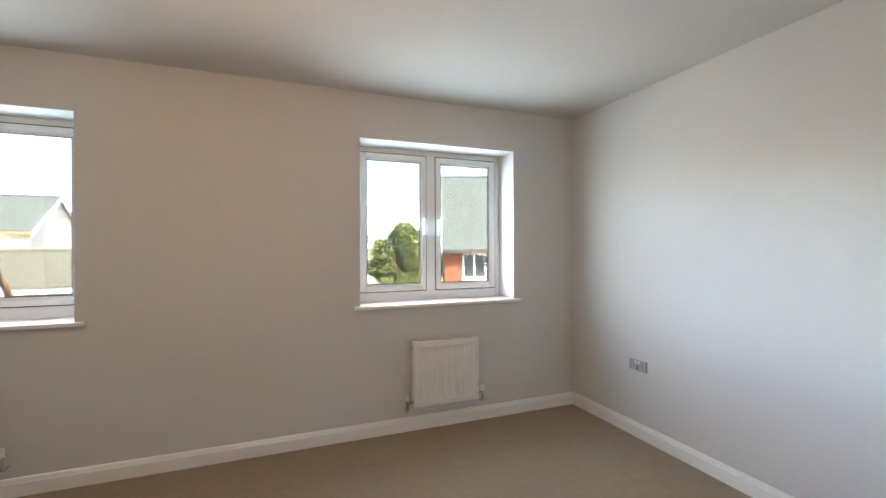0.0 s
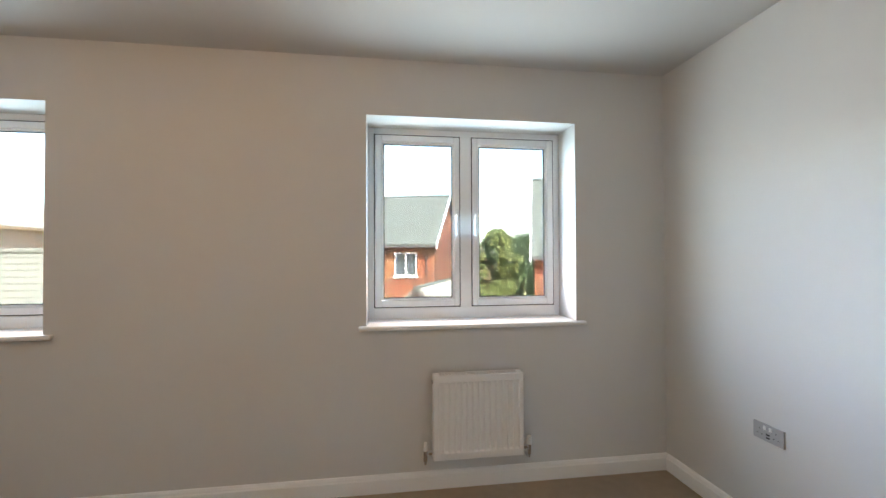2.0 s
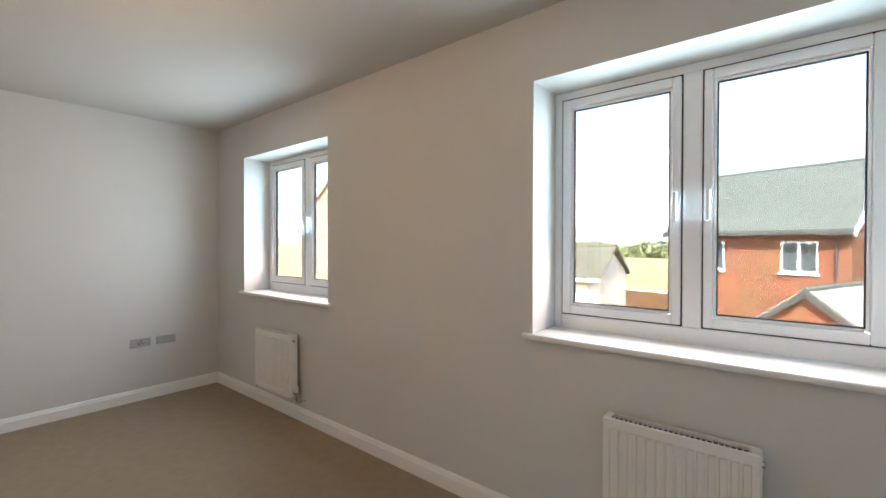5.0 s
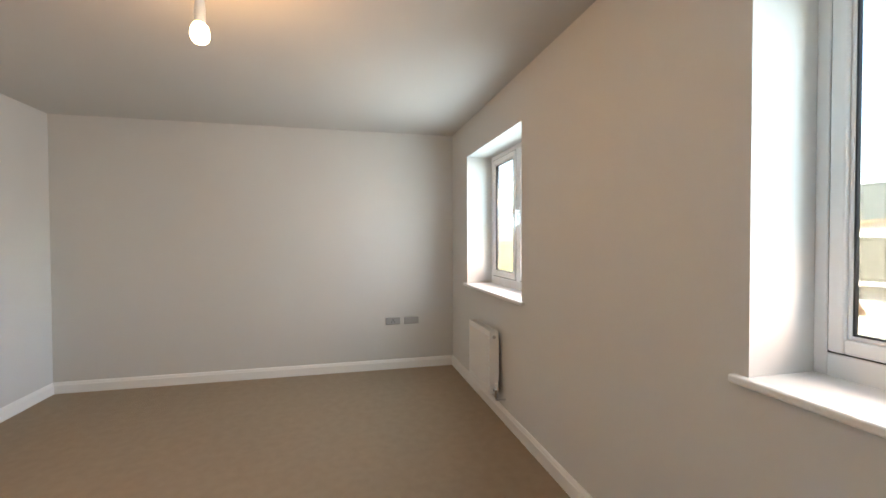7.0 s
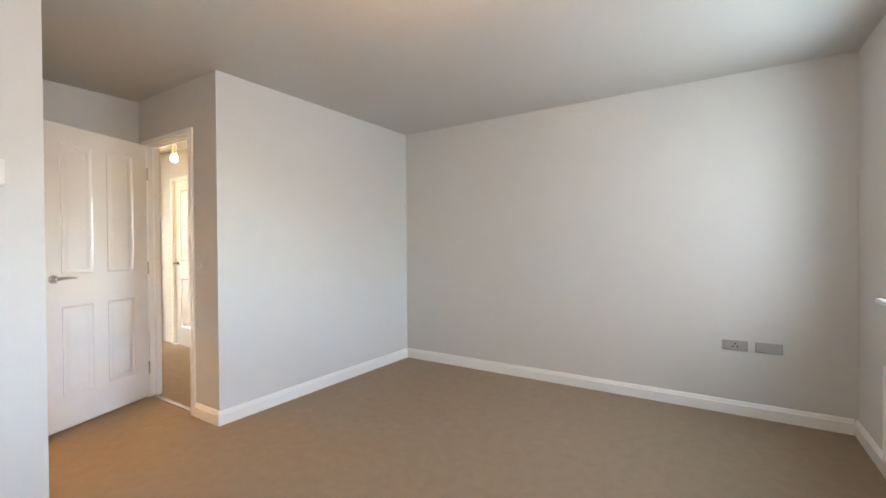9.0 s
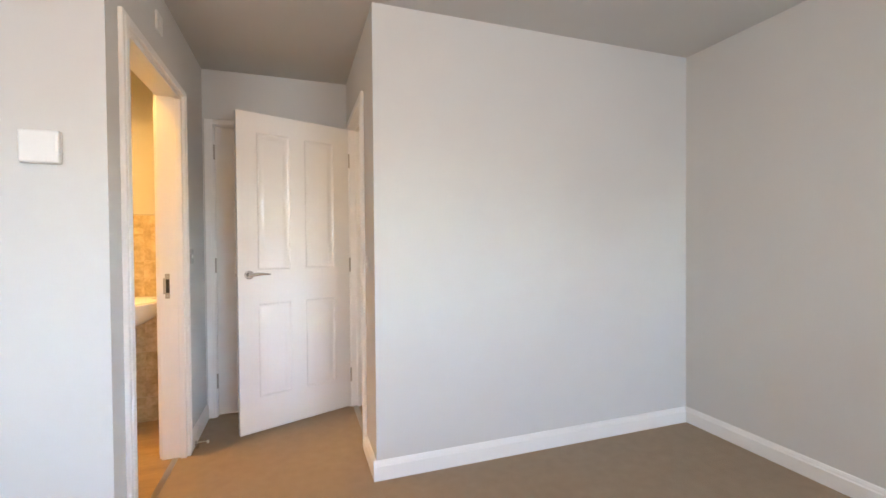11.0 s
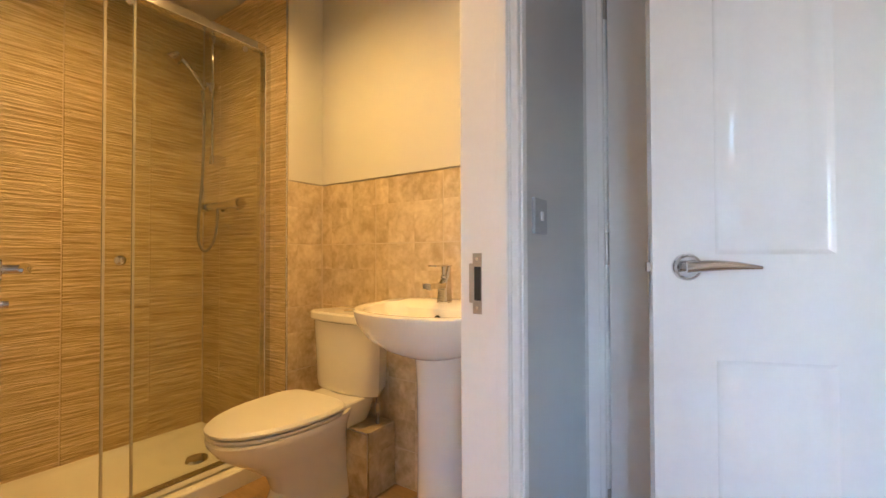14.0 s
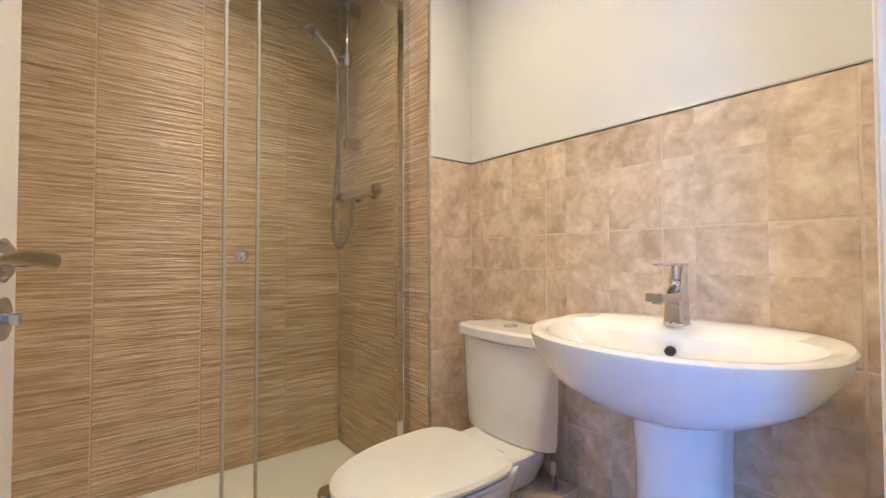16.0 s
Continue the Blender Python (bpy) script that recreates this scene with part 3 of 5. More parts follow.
# ---- windows ----
def window(name, x0, x1, group):
    y0, y1 = N + 0.235, N + 0.300
    root = thing(name, pose(0, 0, 0), "white uPVC window with two side-hung casements, shut", "window", group, "structure")

    def bar(nm, a, b, c, d, e, f, bev=0.004, mat=M_UPVC, par=root):
        bm = bmesh.new()
        box(bm, a, b, c, d, e, f, bev)
        return part(nm, bm, mat, par)
    zb, zt = 0.885, HEAD
    mid = x0 + 0.5975
    fr = bar("window_frame", x0, x0 + 0.036, y0, y1, zb, zt)
    bar("window_frame", x1 - 0.036, x1, y0, y1, zb, zt)
    bar("window_frame", x0 + 0.036, x1 - 0.036, y0 + 0.001, y1, zt - 0.036, zt)
    bar("window_frame", x0 + 0.036, x1 - 0.036, y0 + 0.001, y1, zb, zb + 0.078)
    bar("mullion", mid - 0.035, mid + 0.035, y0 + 0.0015, y1, zb + 0.076, zt - 0.034)
    for a, b, hand in ((x0 + 0.036, mid - 0.035, 1), (mid + 0.035, x1 - 0.036, -1)):
        lo, hi = zb + 0.080, zt - 0.036
        bm = bmesh.new()
        for q in ((a, a + 0.0055, y0 + 0.003, y0 + 0.03, lo, hi), (b - 0.0055, b, y0 + 0.003, y0 + 0.03, lo, hi), (a, b, y0 + 0.003, y0 + 0.03, hi - 0.0055, hi), (a, b, y0 + 0.003, y0 + 0.03, lo - 0.002, lo + 0.0035)):
            box(bm, *q)
        part("seal", bm, M_SEAL, root)
        sash = thing("sash", pose(0, 0, 0), "", "")
        sash.parent = root
        a2, b2, lo2, hi2, w = a + 0.0055, b - 0.0055, lo + 0.0035, hi - 0.0055, 0.041
        wl, wr = (w, w - 0.008) if hand > 0 else (w - 0.008, w)       # slimmer meeting stile
        for q in ((a2, a2 + wl, lo2, hi2), (b2 - wr, b2, lo2, hi2), (a2 + wl, b2 - wr, hi2 - w, hi2), (a2 + wl, b2 - wr, lo2, lo2 + w)):
            bm = bmesh.new()
            box(bm, q[0], q[1], y0 - 0.008, y0 + 0.045, q[2], q[3], 0.006)
            part("sash_bar", bm, M_UPVC, sash)
        bm = bmesh.new()
        g0, g1, h0, h1 = a2 + wl, b2 - wr, lo2 + w, hi2 - w
        for q in ((g0, g0 + 0.011, h0, h1), (g1 - 0.011, g1, h0, h1), (g0 + 0.011, g1 - 0.011, h1 - 0.011, h1), (g0 + 0.011, g1 - 0.011, h0, h0 + 0.011)):
            box(bm, q[0], q[1], y0 + 0.004, y0 + 0.02, q[2], q[3], 0.004)
        part("glazing_bead", bm, M_UPVC, sash)
        bm = bmesh.new()
        for q in ((g0 + 0.011, g0 + 0.016, h0 + .011, h1 - .011), (g1 - 0.016, g1 - 0.011, h0 + .011, h1 - .011), (g0 + 0.011, g1 - 0.011, h1 - 0.015, h1 - 0.011), (g0 + 0.011, g1 - 0.011, h0 + 0.011, h0 + 0.016)):
            box(bm, q[0], q[1], y0 + 0.009, y0 + 0.021, q[2], q[3])
        part("gasket", bm, M_SEAL, sash)
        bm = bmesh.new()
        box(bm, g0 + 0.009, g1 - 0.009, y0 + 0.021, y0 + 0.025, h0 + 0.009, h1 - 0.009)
        p = part("pane", bm, M_PANE, sash, "window glass pane, darkened to dim the view")
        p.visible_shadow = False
        # espagnolette handle on the meeting stile
        hx = b2 - w * 0.45 if hand > 0 else a2 + w * 0.45
        bm = bmesh.new()
        box(bm, hx - 0.011, hx + 0.011, y0 - 0.016, y0 - 0.006, 1.475, 1.545, 0.004)
        rod(bm, (hx, y0 - 0.012, 1.515), (hx, y0 - 0.042, 1.515), 0.008, 12)
        box(bm, hx - 0.008, hx + 0.008, y0 - 0.050, y0 - 0.034, 1.400, 1.525, 0.005)
        part("handle", bm, M_UPVC, sash, "white window handle")
    return root


for k, (a, b) in enumerate(WIN):
    window("window_%d" % (k + 1), a, b, "bedroom windows")
    bm = bmesh.new()
    box(bm, a - 0.042, b + 0.050, N - 0.032, N - 0.0005, SILL - 0.025, SILL, 0.008, 3)
    box(bm, a + 0.001, b - 0.001, N - 0.012, N + 0.236, SILL - 0.0255, SILL - 0.0005, 0.002)
    tagged(part("window_sill", bm, M_SATIN, None, "", True), "white painted window board with rounded nose", "window sill", "window sills", "structure")
# far room window
bm = bmesh.new()
for q in ((-2.07, -2.02, 0.96, 2.1), (-1.05, -1.0, 0.96, 2.1), (-2.02, -1.05, 2.05, 2.1), (-2.02, -1.05, 0.96, 1.01), (-1.56, -1.51, 1.01, 2.05)):
    box(bm, q[0], q[1], -6.93, -6.87, q[2], q[3], 0.004)
w3 = tagged(part("window_3", bm, M_UPVC), "white window in the bright room beyond the landing", "window", kind="structure")
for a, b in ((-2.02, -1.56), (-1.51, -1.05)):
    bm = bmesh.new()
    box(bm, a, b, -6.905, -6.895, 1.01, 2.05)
    # the added dark tint here also cuts the sun reaching the landing
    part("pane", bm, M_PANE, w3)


# ---- radiators ----
def radiator(m, label):
    Wd, z0, z1 = 0.486, 0.195, 0.640
    root = thing("radiator", m, label, "radiator", "bedroom radiators")
    n = 14
    # front panel pressed into upright channels, flat border all round
    face, deep = -0.104, 0.009
    levels = ((z0, 0), (z0 + 0.034, 0), (z0 + 0.043, 1), (z1 - 0.046, 1), (z1 - 0.037, 0), (z1 - 0.004, 0))
    p = (Wd - 0.034) / n
    across = [(-Wd / 2 + 0.003, 0)]
    for k in range(n):
        c = -Wd / 2 + 0.017 + p * (k + 0.5)
        across += [(c - 0.40 * p, 0), (c - 0.28 * p, 1), (c + 0.28 * p, 1), (c + 0.40 * p, 0)]
    across.append((Wd / 2 - 0.003, 0))
    bm = bmesh.new()
    grid = [[bm.verts.new((u, face + deep * su * sz, z)) for u, su in across] for z, sz in levels]
    for r0, r1 in zip(grid, grid[1:]):
        for i in range(len(across) - 1):
            bm.faces.new((r0[i], r0[i + 1], r1[i + 1], r1[i]))
    top = [bm.verts.new((v.co.x, face + 0.004, z1)) for v in grid[-1]]
    for i in range(len(across) - 1):
        bm.faces.new((grid[-1][i], grid[-1][i + 1], top[i + 1], top[i]))
    bmesh.ops.recalc_face_normals(bm, faces=bm.faces)
    part("front_panel", bm, M_RAD, root)
    bm = bmesh.new()
    box(bm, -Wd / 2 + 0.004, Wd / 2 - 0.004, -0.092, -0.040, z0, z1 - 0.050, 0.003)
    part("body", bm, M_RAD, root)
    for s in (-1, 1):
        bm = bmesh.new()
        box(bm, s * Wd / 2 - 0.0035, s * Wd / 2 + 0.0035, -0.1035, -0.036, z0 - 0.001, z1 - 0.001, 0.003)
        part("side_cover", bm, M_RAD, root)
        bm = bmesh.new()
        rod(bm, (s * (Wd / 2 + 0.002), -0.07, z1 - 0.04), (s * (Wd / 2 + 0.012), -0.07, z1 - 0.04), 0.012, 14)
        part("plug", bm, M_CHROME, root, "chrome blanking plug", True)
    bm = bmesh.new()
    box(bm, -Wd / 2 + 0.004, Wd / 2 - 0.004, -0.0995, -0.093, z1 - 0.040, z1 - 0.001, 0.001)
    box(bm, -Wd / 2 + 0.004, Wd / 2 - 0.004, -0.042, -0.036, z1 - 0.040, z1, 0.001)
    for s in (-1, 1):
        box(bm, s * (Wd / 2 - 0.015) - 0.011, s * (Wd / 2 - 0.015) + 0.011, -0.093, -0.042, z1 - 0.006, z1 - 0.001, 0.001)
    g = part("top_grille", bm, M_RAD, root)
    # near-black block stands in for the shade down inside the grille
    bm = bmesh.new()
    box(bm, -Wd / 2 + 0.006, Wd / 2 - 0.006, -0.092, -0.043, z1 - 0.030, z1 - 0.016)
    part("slot_shade", bm, M_DARK, g)
    bm = bmesh.new()
    for k in range(26):
        u = -Wd / 2 + 0.030 + k * (Wd - 0.060) / 25
        box(bm, u - 0.0014, u + 0.0014, -0.093, -0.042, z1 - 0.014, z1 - 0.006)
    part("fins", bm, M_RAD, g)
    for s in (-1, 1):
        bm = bmesh.new()
        box(bm, s * 0.15 - 0.015, s * 0.15 + 0.015, -0.042, 0.0, z0 + 0.08, z1 - 0.08, 0.002)
        part("bracket", bm, M_RAD, root)
        x = s * (Wd / 2 + 0.045)
        bm = bmesh.new()
        rod(bm, (s * Wd / 2, -0.07, z0 + 0.03), (x, -0.07, z0 + 0.03), 0.0095, 12)
        rod(bm, (x - s * 0.018, -0.07, z0 + 0.03), (x - s * 0.034, -0.07, z0 + 0.03), 0.014, 6)
        rod(bm, (x, -0.07, z0 + 0.045), (x, -0.07, z0 - 0.012), 0.011, 12)
        v = part("valve", bm, M_CHROME, root, "nickel radiator valve")
        bm = bmesh.new()
        rod(bm, (x, -0.07, z0 + 0.042), (x, -0.07, z0 + 0.085), 0.012 if s < 0 else 0.015, 14, 0.009 if s < 0 else 0.013)
        part("cap", bm, M_PLASTIC, v, "white plastic cap", True)
        bm = bmesh.new()
        tube(bm, curve_points([(x, -0.07, z0 - 0.008), (x, -0.066, z0 - 0.03), (x, -0.03, z0 - 0.034), (x, 0.0, z0 - 0.034)], 6), 0.0065)
        part("tail_pipe", bm, M_CHROME, v, "", True)
    return root


radiator(pose(1.384, N, 0), "white fluted panel radiator below the window by the corner")
radiator(pose(-1.335, N, 0), "white fluted panel radiator below the window near the sockets")


# ---- sockets, switches, thermostat ----
def plate(m, w, h, label, category, kind="blank", mat=M_PLATE, name="socket"):
    """Wall plate: local x along the wall, -y out of it, centre at the origin."""
    root = thing(name, m, label, category)
    bm = bmesh.new()
    box(bm, -w / 2, w / 2, -0.009, 0.001, -h / 2, h / 2, 0.003)
    part("plate", bm, mat, root)
    if kind == "double":
        for s in (-1, 1):
            for dx, dz, a, b in ((0, 0.012, 0.003, 0.007), (-0.011, -0.012, 0.006, 0.003), (0.011, -0.012, 0.006, 0.003)):
                # pin holes are dark blocks, their inner shade given as colour
                bm = bmesh.new()
                box(bm, s * 0.040 + dx - a / 2 - 0.0005, s * 0.040 + dx + a / 2, -0.0096, -0.0085, dz - b / 2, dz + b / 2)
                part("pin_hole", bm, M_DARK, root)
            bm = bmesh.new()
            box(bm, s * 0.014 - 0.006, s * 0.014 + 0.006, -0.013, -0.008, 0.012, 0.030, 0.002)
            part("rocker", bm, M_PLASTIC, root, "white rocker switch")
        for dz in (-0.006, -0.020):
            bm = bmesh.new()
            box(bm, -0.009, 0.009, -0.0096, -0.0085, dz - 0.0035, dz + 0.0035)
            part("usb_port", bm, M_DARK, root)
    elif kind == "aerial":
        for dx, dz in ((-0.013, -0.008), (0.013, -0.008), (0, 0.012)):
            bm = bmesh.new()
            rod(bm, (dx, -0.008, dz), (dx, -0.0115, dz), 0.0055, 14)
            part("port", bm, M_DARK, root)
    elif kind == "switch":
        bm = bmesh.new()
        box(bm, -0.006, 0.006, -0.014, -0.008, -0.011, 0.011, 0.002)
        part("rocker", bm, M_PLASTIC, root)
    for s in (-1, 1):
        bm = bmesh.new()
        rod(bm, (s * w * 0.41, -0.0088, 0), (s * w * 0.41, -0.0096, 0), 0.003, 10)
        part("screw", bm, M_STEEL, root)
    return root


plate(pose(E, 2.270, 0.489, 0, 0, -90), 0.148, 0.074, "grey double power socket with two white rockers low on the wall", "socket", "double")
plate(pose(W, 2.332, 0.481, 0, 0, 90), 0.146, 0.070, "grey aerial socket plate low on the wall", "socket", "aerial")
plate(pose(W, 2.520, 0.481, 0, 0, 90), 0.146, 0.070, "grey blank socket plate beside the aerial socket", "socket")
plate(pose(ST_X, -0.735, 1.065, 0, 0, 90), 0.086, 0.086, "pale light switch beside the landing doorway", "light switch", "switch", M_SWITCH, "light_switch")
plate(pose(PX, -1.297, 1.110, 0, 0, -90), 0.080, 0.086, "grey light switch beside the ensuite doorway", "light switch", "switch", M_PLATE, "light_switch")
plate(pose(PX, -0.745, 2.20, 0, 0, -90), 0.086, 0.086, "white fan isolator switch above the ensuite doorway", "isolator switch", "switch", M_PLASTIC, "isolator_switch")
th = thing("thermostat", pose(0.662, PY, 1.493, 0, 0, 180), "square white thermostat on the wall beside the passage", "thermostat")
bm = bmesh.new()
box(bm, -0.052, 0.052, -0.026, 0.001, -0.052, 0.052, 0.005)
part("case", bm, M_PLASTIC, th)
bm = bmesh.new()
box(bm, -0.046, 0.046, -0.0275, -0.025, -0.047, 0.047, 0.001)
part("cover", bm, M_PLASTIC, th)
ds = thing("door_stop", pose(0.444, -1.235, 0), "small chrome door stop on the carpet beside the skirting", "door stop")
bm = bmesh.new()
rod(bm, (0.025, 0, 0.03), (-0.035, 0, 0.03), 0.006, 12)
rod(bm, (0.024, 0, 0.03), (0.019, 0, 0.03), 0.014, 14)
box(bm, 0.006, 0.026, -0.008, 0.008, 0.0, 0.03, 0.002)
part("arm", bm, M_CHROME, ds, "", True)
bm = bmesh.new()
rod(bm, (-0.035, 0, 0.03), (-0.045, 0, 0.03), 0.009, 12)
part("buffer", bm, M_PLASTIC, ds, "white rubber buffer", True)


def pendant(x, y, z, label):
    root = thing("pendant_light", pose(x, y, H), label, "pendant light", "bare bulbs")
    bm = bmesh.new()
    rod(bm, (0, 0, 0.0), (0, 0, -0.018), 0.045, 28, 0.030)
    part("ceiling_rose", bm, M_PLASTIC, root, "", True)
    bm = bmesh.new()
    rod(bm, (0, 0, -0.015), (0, 0, z - H + 0.15), 0.0035, 8)
    part("flex", bm, M_PLASTIC, root)
    bm = bmesh.new()
    rod(bm, (0, 0, z - H + 0.155), (0, 0, z - H + 0.105), 0.014, 16, 0.019)
    rod(bm, (0, 0, z - H + 0.105), (0, 0, z - H + 0.044), 0.0195, 16)
    part("lamp_holder", bm, M_PLASTIC, root, "", True)
    bm = bmesh.new()
    rings = []
    for k in range(13):
        t = k / 12
        zz = 0.050 - 0.085 * t
        r = 0.014 + 0.0 * t if t < 0.12 else max(0.0008, 0.034 * math.sqrt(max(0.0, 1 - (zz / (0.050 if zz > 0 else 0.035)) ** 2 * (0.83 if zz > 0 else 1.0))))
        rings.append([(r * math.cos(q * math.tau / 20), r * math.sin(q * math.tau / 20), z - H + zz) for q in range(20)])
    loft(bm, rings)
    b = part("bulb", bm, M_BULB, root, "lit warm frosted bulb", True)
    b.visible_shadow = False
    return root


pendant(0.005, 1.336, 2.045, "bare lit bulb on a white flex in the bedroom")
pendant(-0.96, -2.20, 2.045, "bare lit bulb on a white flex in the landing")
bulb_lamp(0.005, 1.336, 2.045, 0.062, (1.0, 0.55, 0.23))
bulb_lamp(-0.96, -2.20, 2.045, 0.075, (1.0, 0.66, 0.32))

# ---- ensuite ----
def downlight(x, y, watts):
    root = thing("downlight", pose(x, y, H), "small recessed chrome ceiling downlight, lit warm", "downlight", "ensuite downlights")
    bm = bmesh.new()
    n = 28
    ring = lambda r, z: [(r * math.cos(2 * math.pi * k / n), r * math.sin(2 * math.pi * k / n), z) for k in range(n)]
    loft(bm, [ring(0.030, -0.001), ring(0.032, -0.007), ring(0.041, -0.006), ring(0.043, 0.0)], False, False)
    part("bezel", bm, M_CHROME, root, "", True)
    bm = bmesh.new()
    rod(bm, (0, 0, 0.002), (0, 0, -0.003), 0.0305, 28)
    part("lens", bm, M_DISH, root, "glowing frosted lens", True)
    d = bpy.data.lights.new("downlight_light", "SPOT")
    d.energy, d.color, d.shadow_soft_size = watts, (1.0, 0.515, 0.12), 0.03
    d.spot_size, d.spot_blend = radians(150), 1.0
    o = new("downlight_light", d)
    o.location = (x, y, H - 0.012)


for lx, ly, watts in ((0.86, -1.02, 0.18), (1.44, -1.22, 0.20), (2.08, -0.92, 0.13)):
    downlight(lx, ly, watts)

# extractor over the shower
ex = thing("extractor_vent", pose(2.33, -1.29, H), "round white plastic extractor vent in the shower ceiling", "vent")
bm = bmesh.new()
rod(bm, (0, 0, 0), (0, 0, -0.008), 0.135, 32, 0.128)
part("flange", bm, M_PLASTIC, ex, "", True)
bm = bmesh.new()
rod(bm, (0, 0, -0.008), (0, 0, -0.020), 0.085, 32, 0.075)
part("valve_disc", bm, M_PLASTIC, ex, "", True)

# shower tray
tray = thing("shower_tray", pose(0, 0, 0), "low white shower tray with a round chrome waste", "shower tray")
tx0, tx1, ty0, ty1, tz = 1.905, EN_X1 - 0.012, PIER_Y + 0.012, EN_Y1 - 0.004, 0.075
bm = bmesh.new()
o = [(tx0, ty0), (tx1, ty0), (tx1, ty1), (tx0, ty1)]
ins = lambda d: [(tx0 + d, ty0 + d), (tx1 - d, ty0 + d), (tx1 - d, ty1 - d), (tx0 + d, ty1 - d)]
loft(bm, [[(*p, -0.002) for p in o], [(*p, tz - 0.006) for p in o], [(*p, tz) for p in ins(0.006)], [(*p, tz) for p in ins(0.045)], [(*p, tz - 0.014) for p in ins(0.070)], [(*p, tz - 0.022) for p in ins(0.25)]])
part("tray", bm, M_TRAY, tray, "", True)
bm = bmesh.new()
rod(bm, (2.21, -1.33, 0.048), (2.21, -1.33, 0.064), 0.055, 32, 0.045)
part("waste", bm, M_CHROME, tray, "domed chrome waste cover", True)

# sliding enclosure
enc = thing("shower_enclosure", pose(0, 0, 0), "chrome-framed shower enclosure, its glass door slid half open", "shower enclosure")


def ebar(nm, a, b, c, d, e, f, mat=M_CHROME, par=enc, bev=0.003):
    bm = bmesh.new()
    box(bm, a, b, c, d, e, f, bev)
    return part(nm, bm, mat, par)


GX = 1.99
ebar("wall_profile", GX - 0.022, GX + 0.022, PIER_Y + 0.013, PIER_Y + 0.043, tz, 2.045)
ebar("wall_profile", GX - 0.022, GX + 0.022, EN_Y1 - 0.034, EN_Y1 - 0.004, tz, 2.045)
ebar("top_rail", GX - 0.024, GX + 0.024, PIER_Y + 0.043, EN_Y1 - 0.034, 2.010, 2.048)
ebar("bottom_rail", GX - 0.024, GX + 0.024, PIER_Y + 0.043, EN_Y1 - 0.034, tz + 0.001, tz + 0.026)
for nm, x, ya, yb, lab in (("fixed_panel", GX + 0.010, PIER_Y + 0.045, -0.985, "fixed clear glass panel"), ("sliding_door", GX - 0.010, -1.50, -0.885, "clear sliding glass door")):
    g = ebar(nm, x - 0.003, x + 0.003, ya, yb, tz + 0.024, 2.012, M_SHOWER_GLASS, enc, 0.0)
    g["label"] = lab
    g.visible_shadow = False
    ebar("edge_trim", x - 0.005, x + 0.005, yb - 0.008, yb + 0.001, tz + 0.026, 2.010, M_GLASS_EDGE, g, 0.001)
    if nm == "sliding_door":
        bm = bmesh.new()
        rod(bm, (x - 0.004, -0.932, 1.003), (x - 0.018, -0.932, 1.003), 0.008, 14)
        ball(bm, (x - 0.027, -0.932, 1.003), 0.019, 0.75, 1, 1, 20, 14)
        part("knob", bm, M_CHROME, g, "round chrome knob", True)
        for yy in (-1.42, -0.96):
            bm = bmesh.new()
            rod(bm, (x - 0.004, yy, 1.985), (x - 0.012, yy, 1.985), 0.013, 16)
            part("roller", bm, M_CHROME, g, "", True)

# riser rail, head, hose and bar mixer
sw = thing("shower_mixer", pose(0, 0, 0), "chrome bar shower mixer with riser rail, hand shower and hose", "shower")
RX, RY, MZ = 2.395, PIER_Y + 0.075, 1.285
bm = bmesh.new()
rod(bm, (RX, RY, 1.52), (RX, RY, 2.19), 0.0095, 16)
part("riser_rail", bm, M_CHROME, sw, "", True)
for zz in (1.535, 2.175):
    bm = bmesh.new()
    box(bm, RX - 0.02, RX + 0.02, PIER_Y + 0.012, RY + 0.014, zz - 0.025, zz + 0.025, 0.006)
    part("rail_bracket", bm, M_CHROME, sw, "", True)
bm = bmesh.new()
rod(bm, (RX, RY, 1.895), (RX, RY, 1.945), 0.022, 18)
rod(bm, (RX, RY, 1.925), (RX + 0.012, RY + 0.035, 1.935), 0.014, 14)
part("slider", bm, M_CHROME, sw, "", True)
bm = bmesh.new()
tube(bm, curve_points([(RX + 0.012, RY + 0.035, 1.90), (RX + 0.02, RY + 0.07, 1.955), (RX + 0.035, RY + 0.125, 2.02), (RX + 0.045, RY + 0.155, 2.04)], 6), 0.011, 12)
hs = part("hand_shower", bm, M_CHROME, sw, "", True)
bm = bmesh.new()
rod(bm, (RX + 0.043, RY + 0.150, 2.055), (RX + 0.055, RY + 0.180, 2.015), 0.022, 24, 0.042)
part("shower_head", bm, M_CHROME, hs, "", True)
bm = bmesh.new()
rod(bm, (2.16, RY - 0.005, MZ), (2.47, RY - 0.005, MZ), 0.021, 22)
mx_ = part("bar_valve", bm, M_CHROME, sw, "", True)
for xx in (2.16, 2.47):
    bm = bmesh.new()
    rod(bm, (xx - 0.028, RY - 0.005, MZ), (xx + 0.028, RY - 0.005, MZ), 0.027, 22)
    part("control_knob", bm, M_CHROME, mx_, "", True)
for xx in (2.24, 2.39):
    bm = bmesh.new()
    rod(bm, (xx, PIER_Y + 0.012, MZ), (xx, RY, MZ), 0.013, 16)
    rod(bm, (xx, PIER_Y + 0.012, MZ), (xx, PIER_Y + 0.022, MZ), 0.028, 22)
    part("inlet", bm, M_CHROME, mx_, "", True)
bm = bmesh.new()
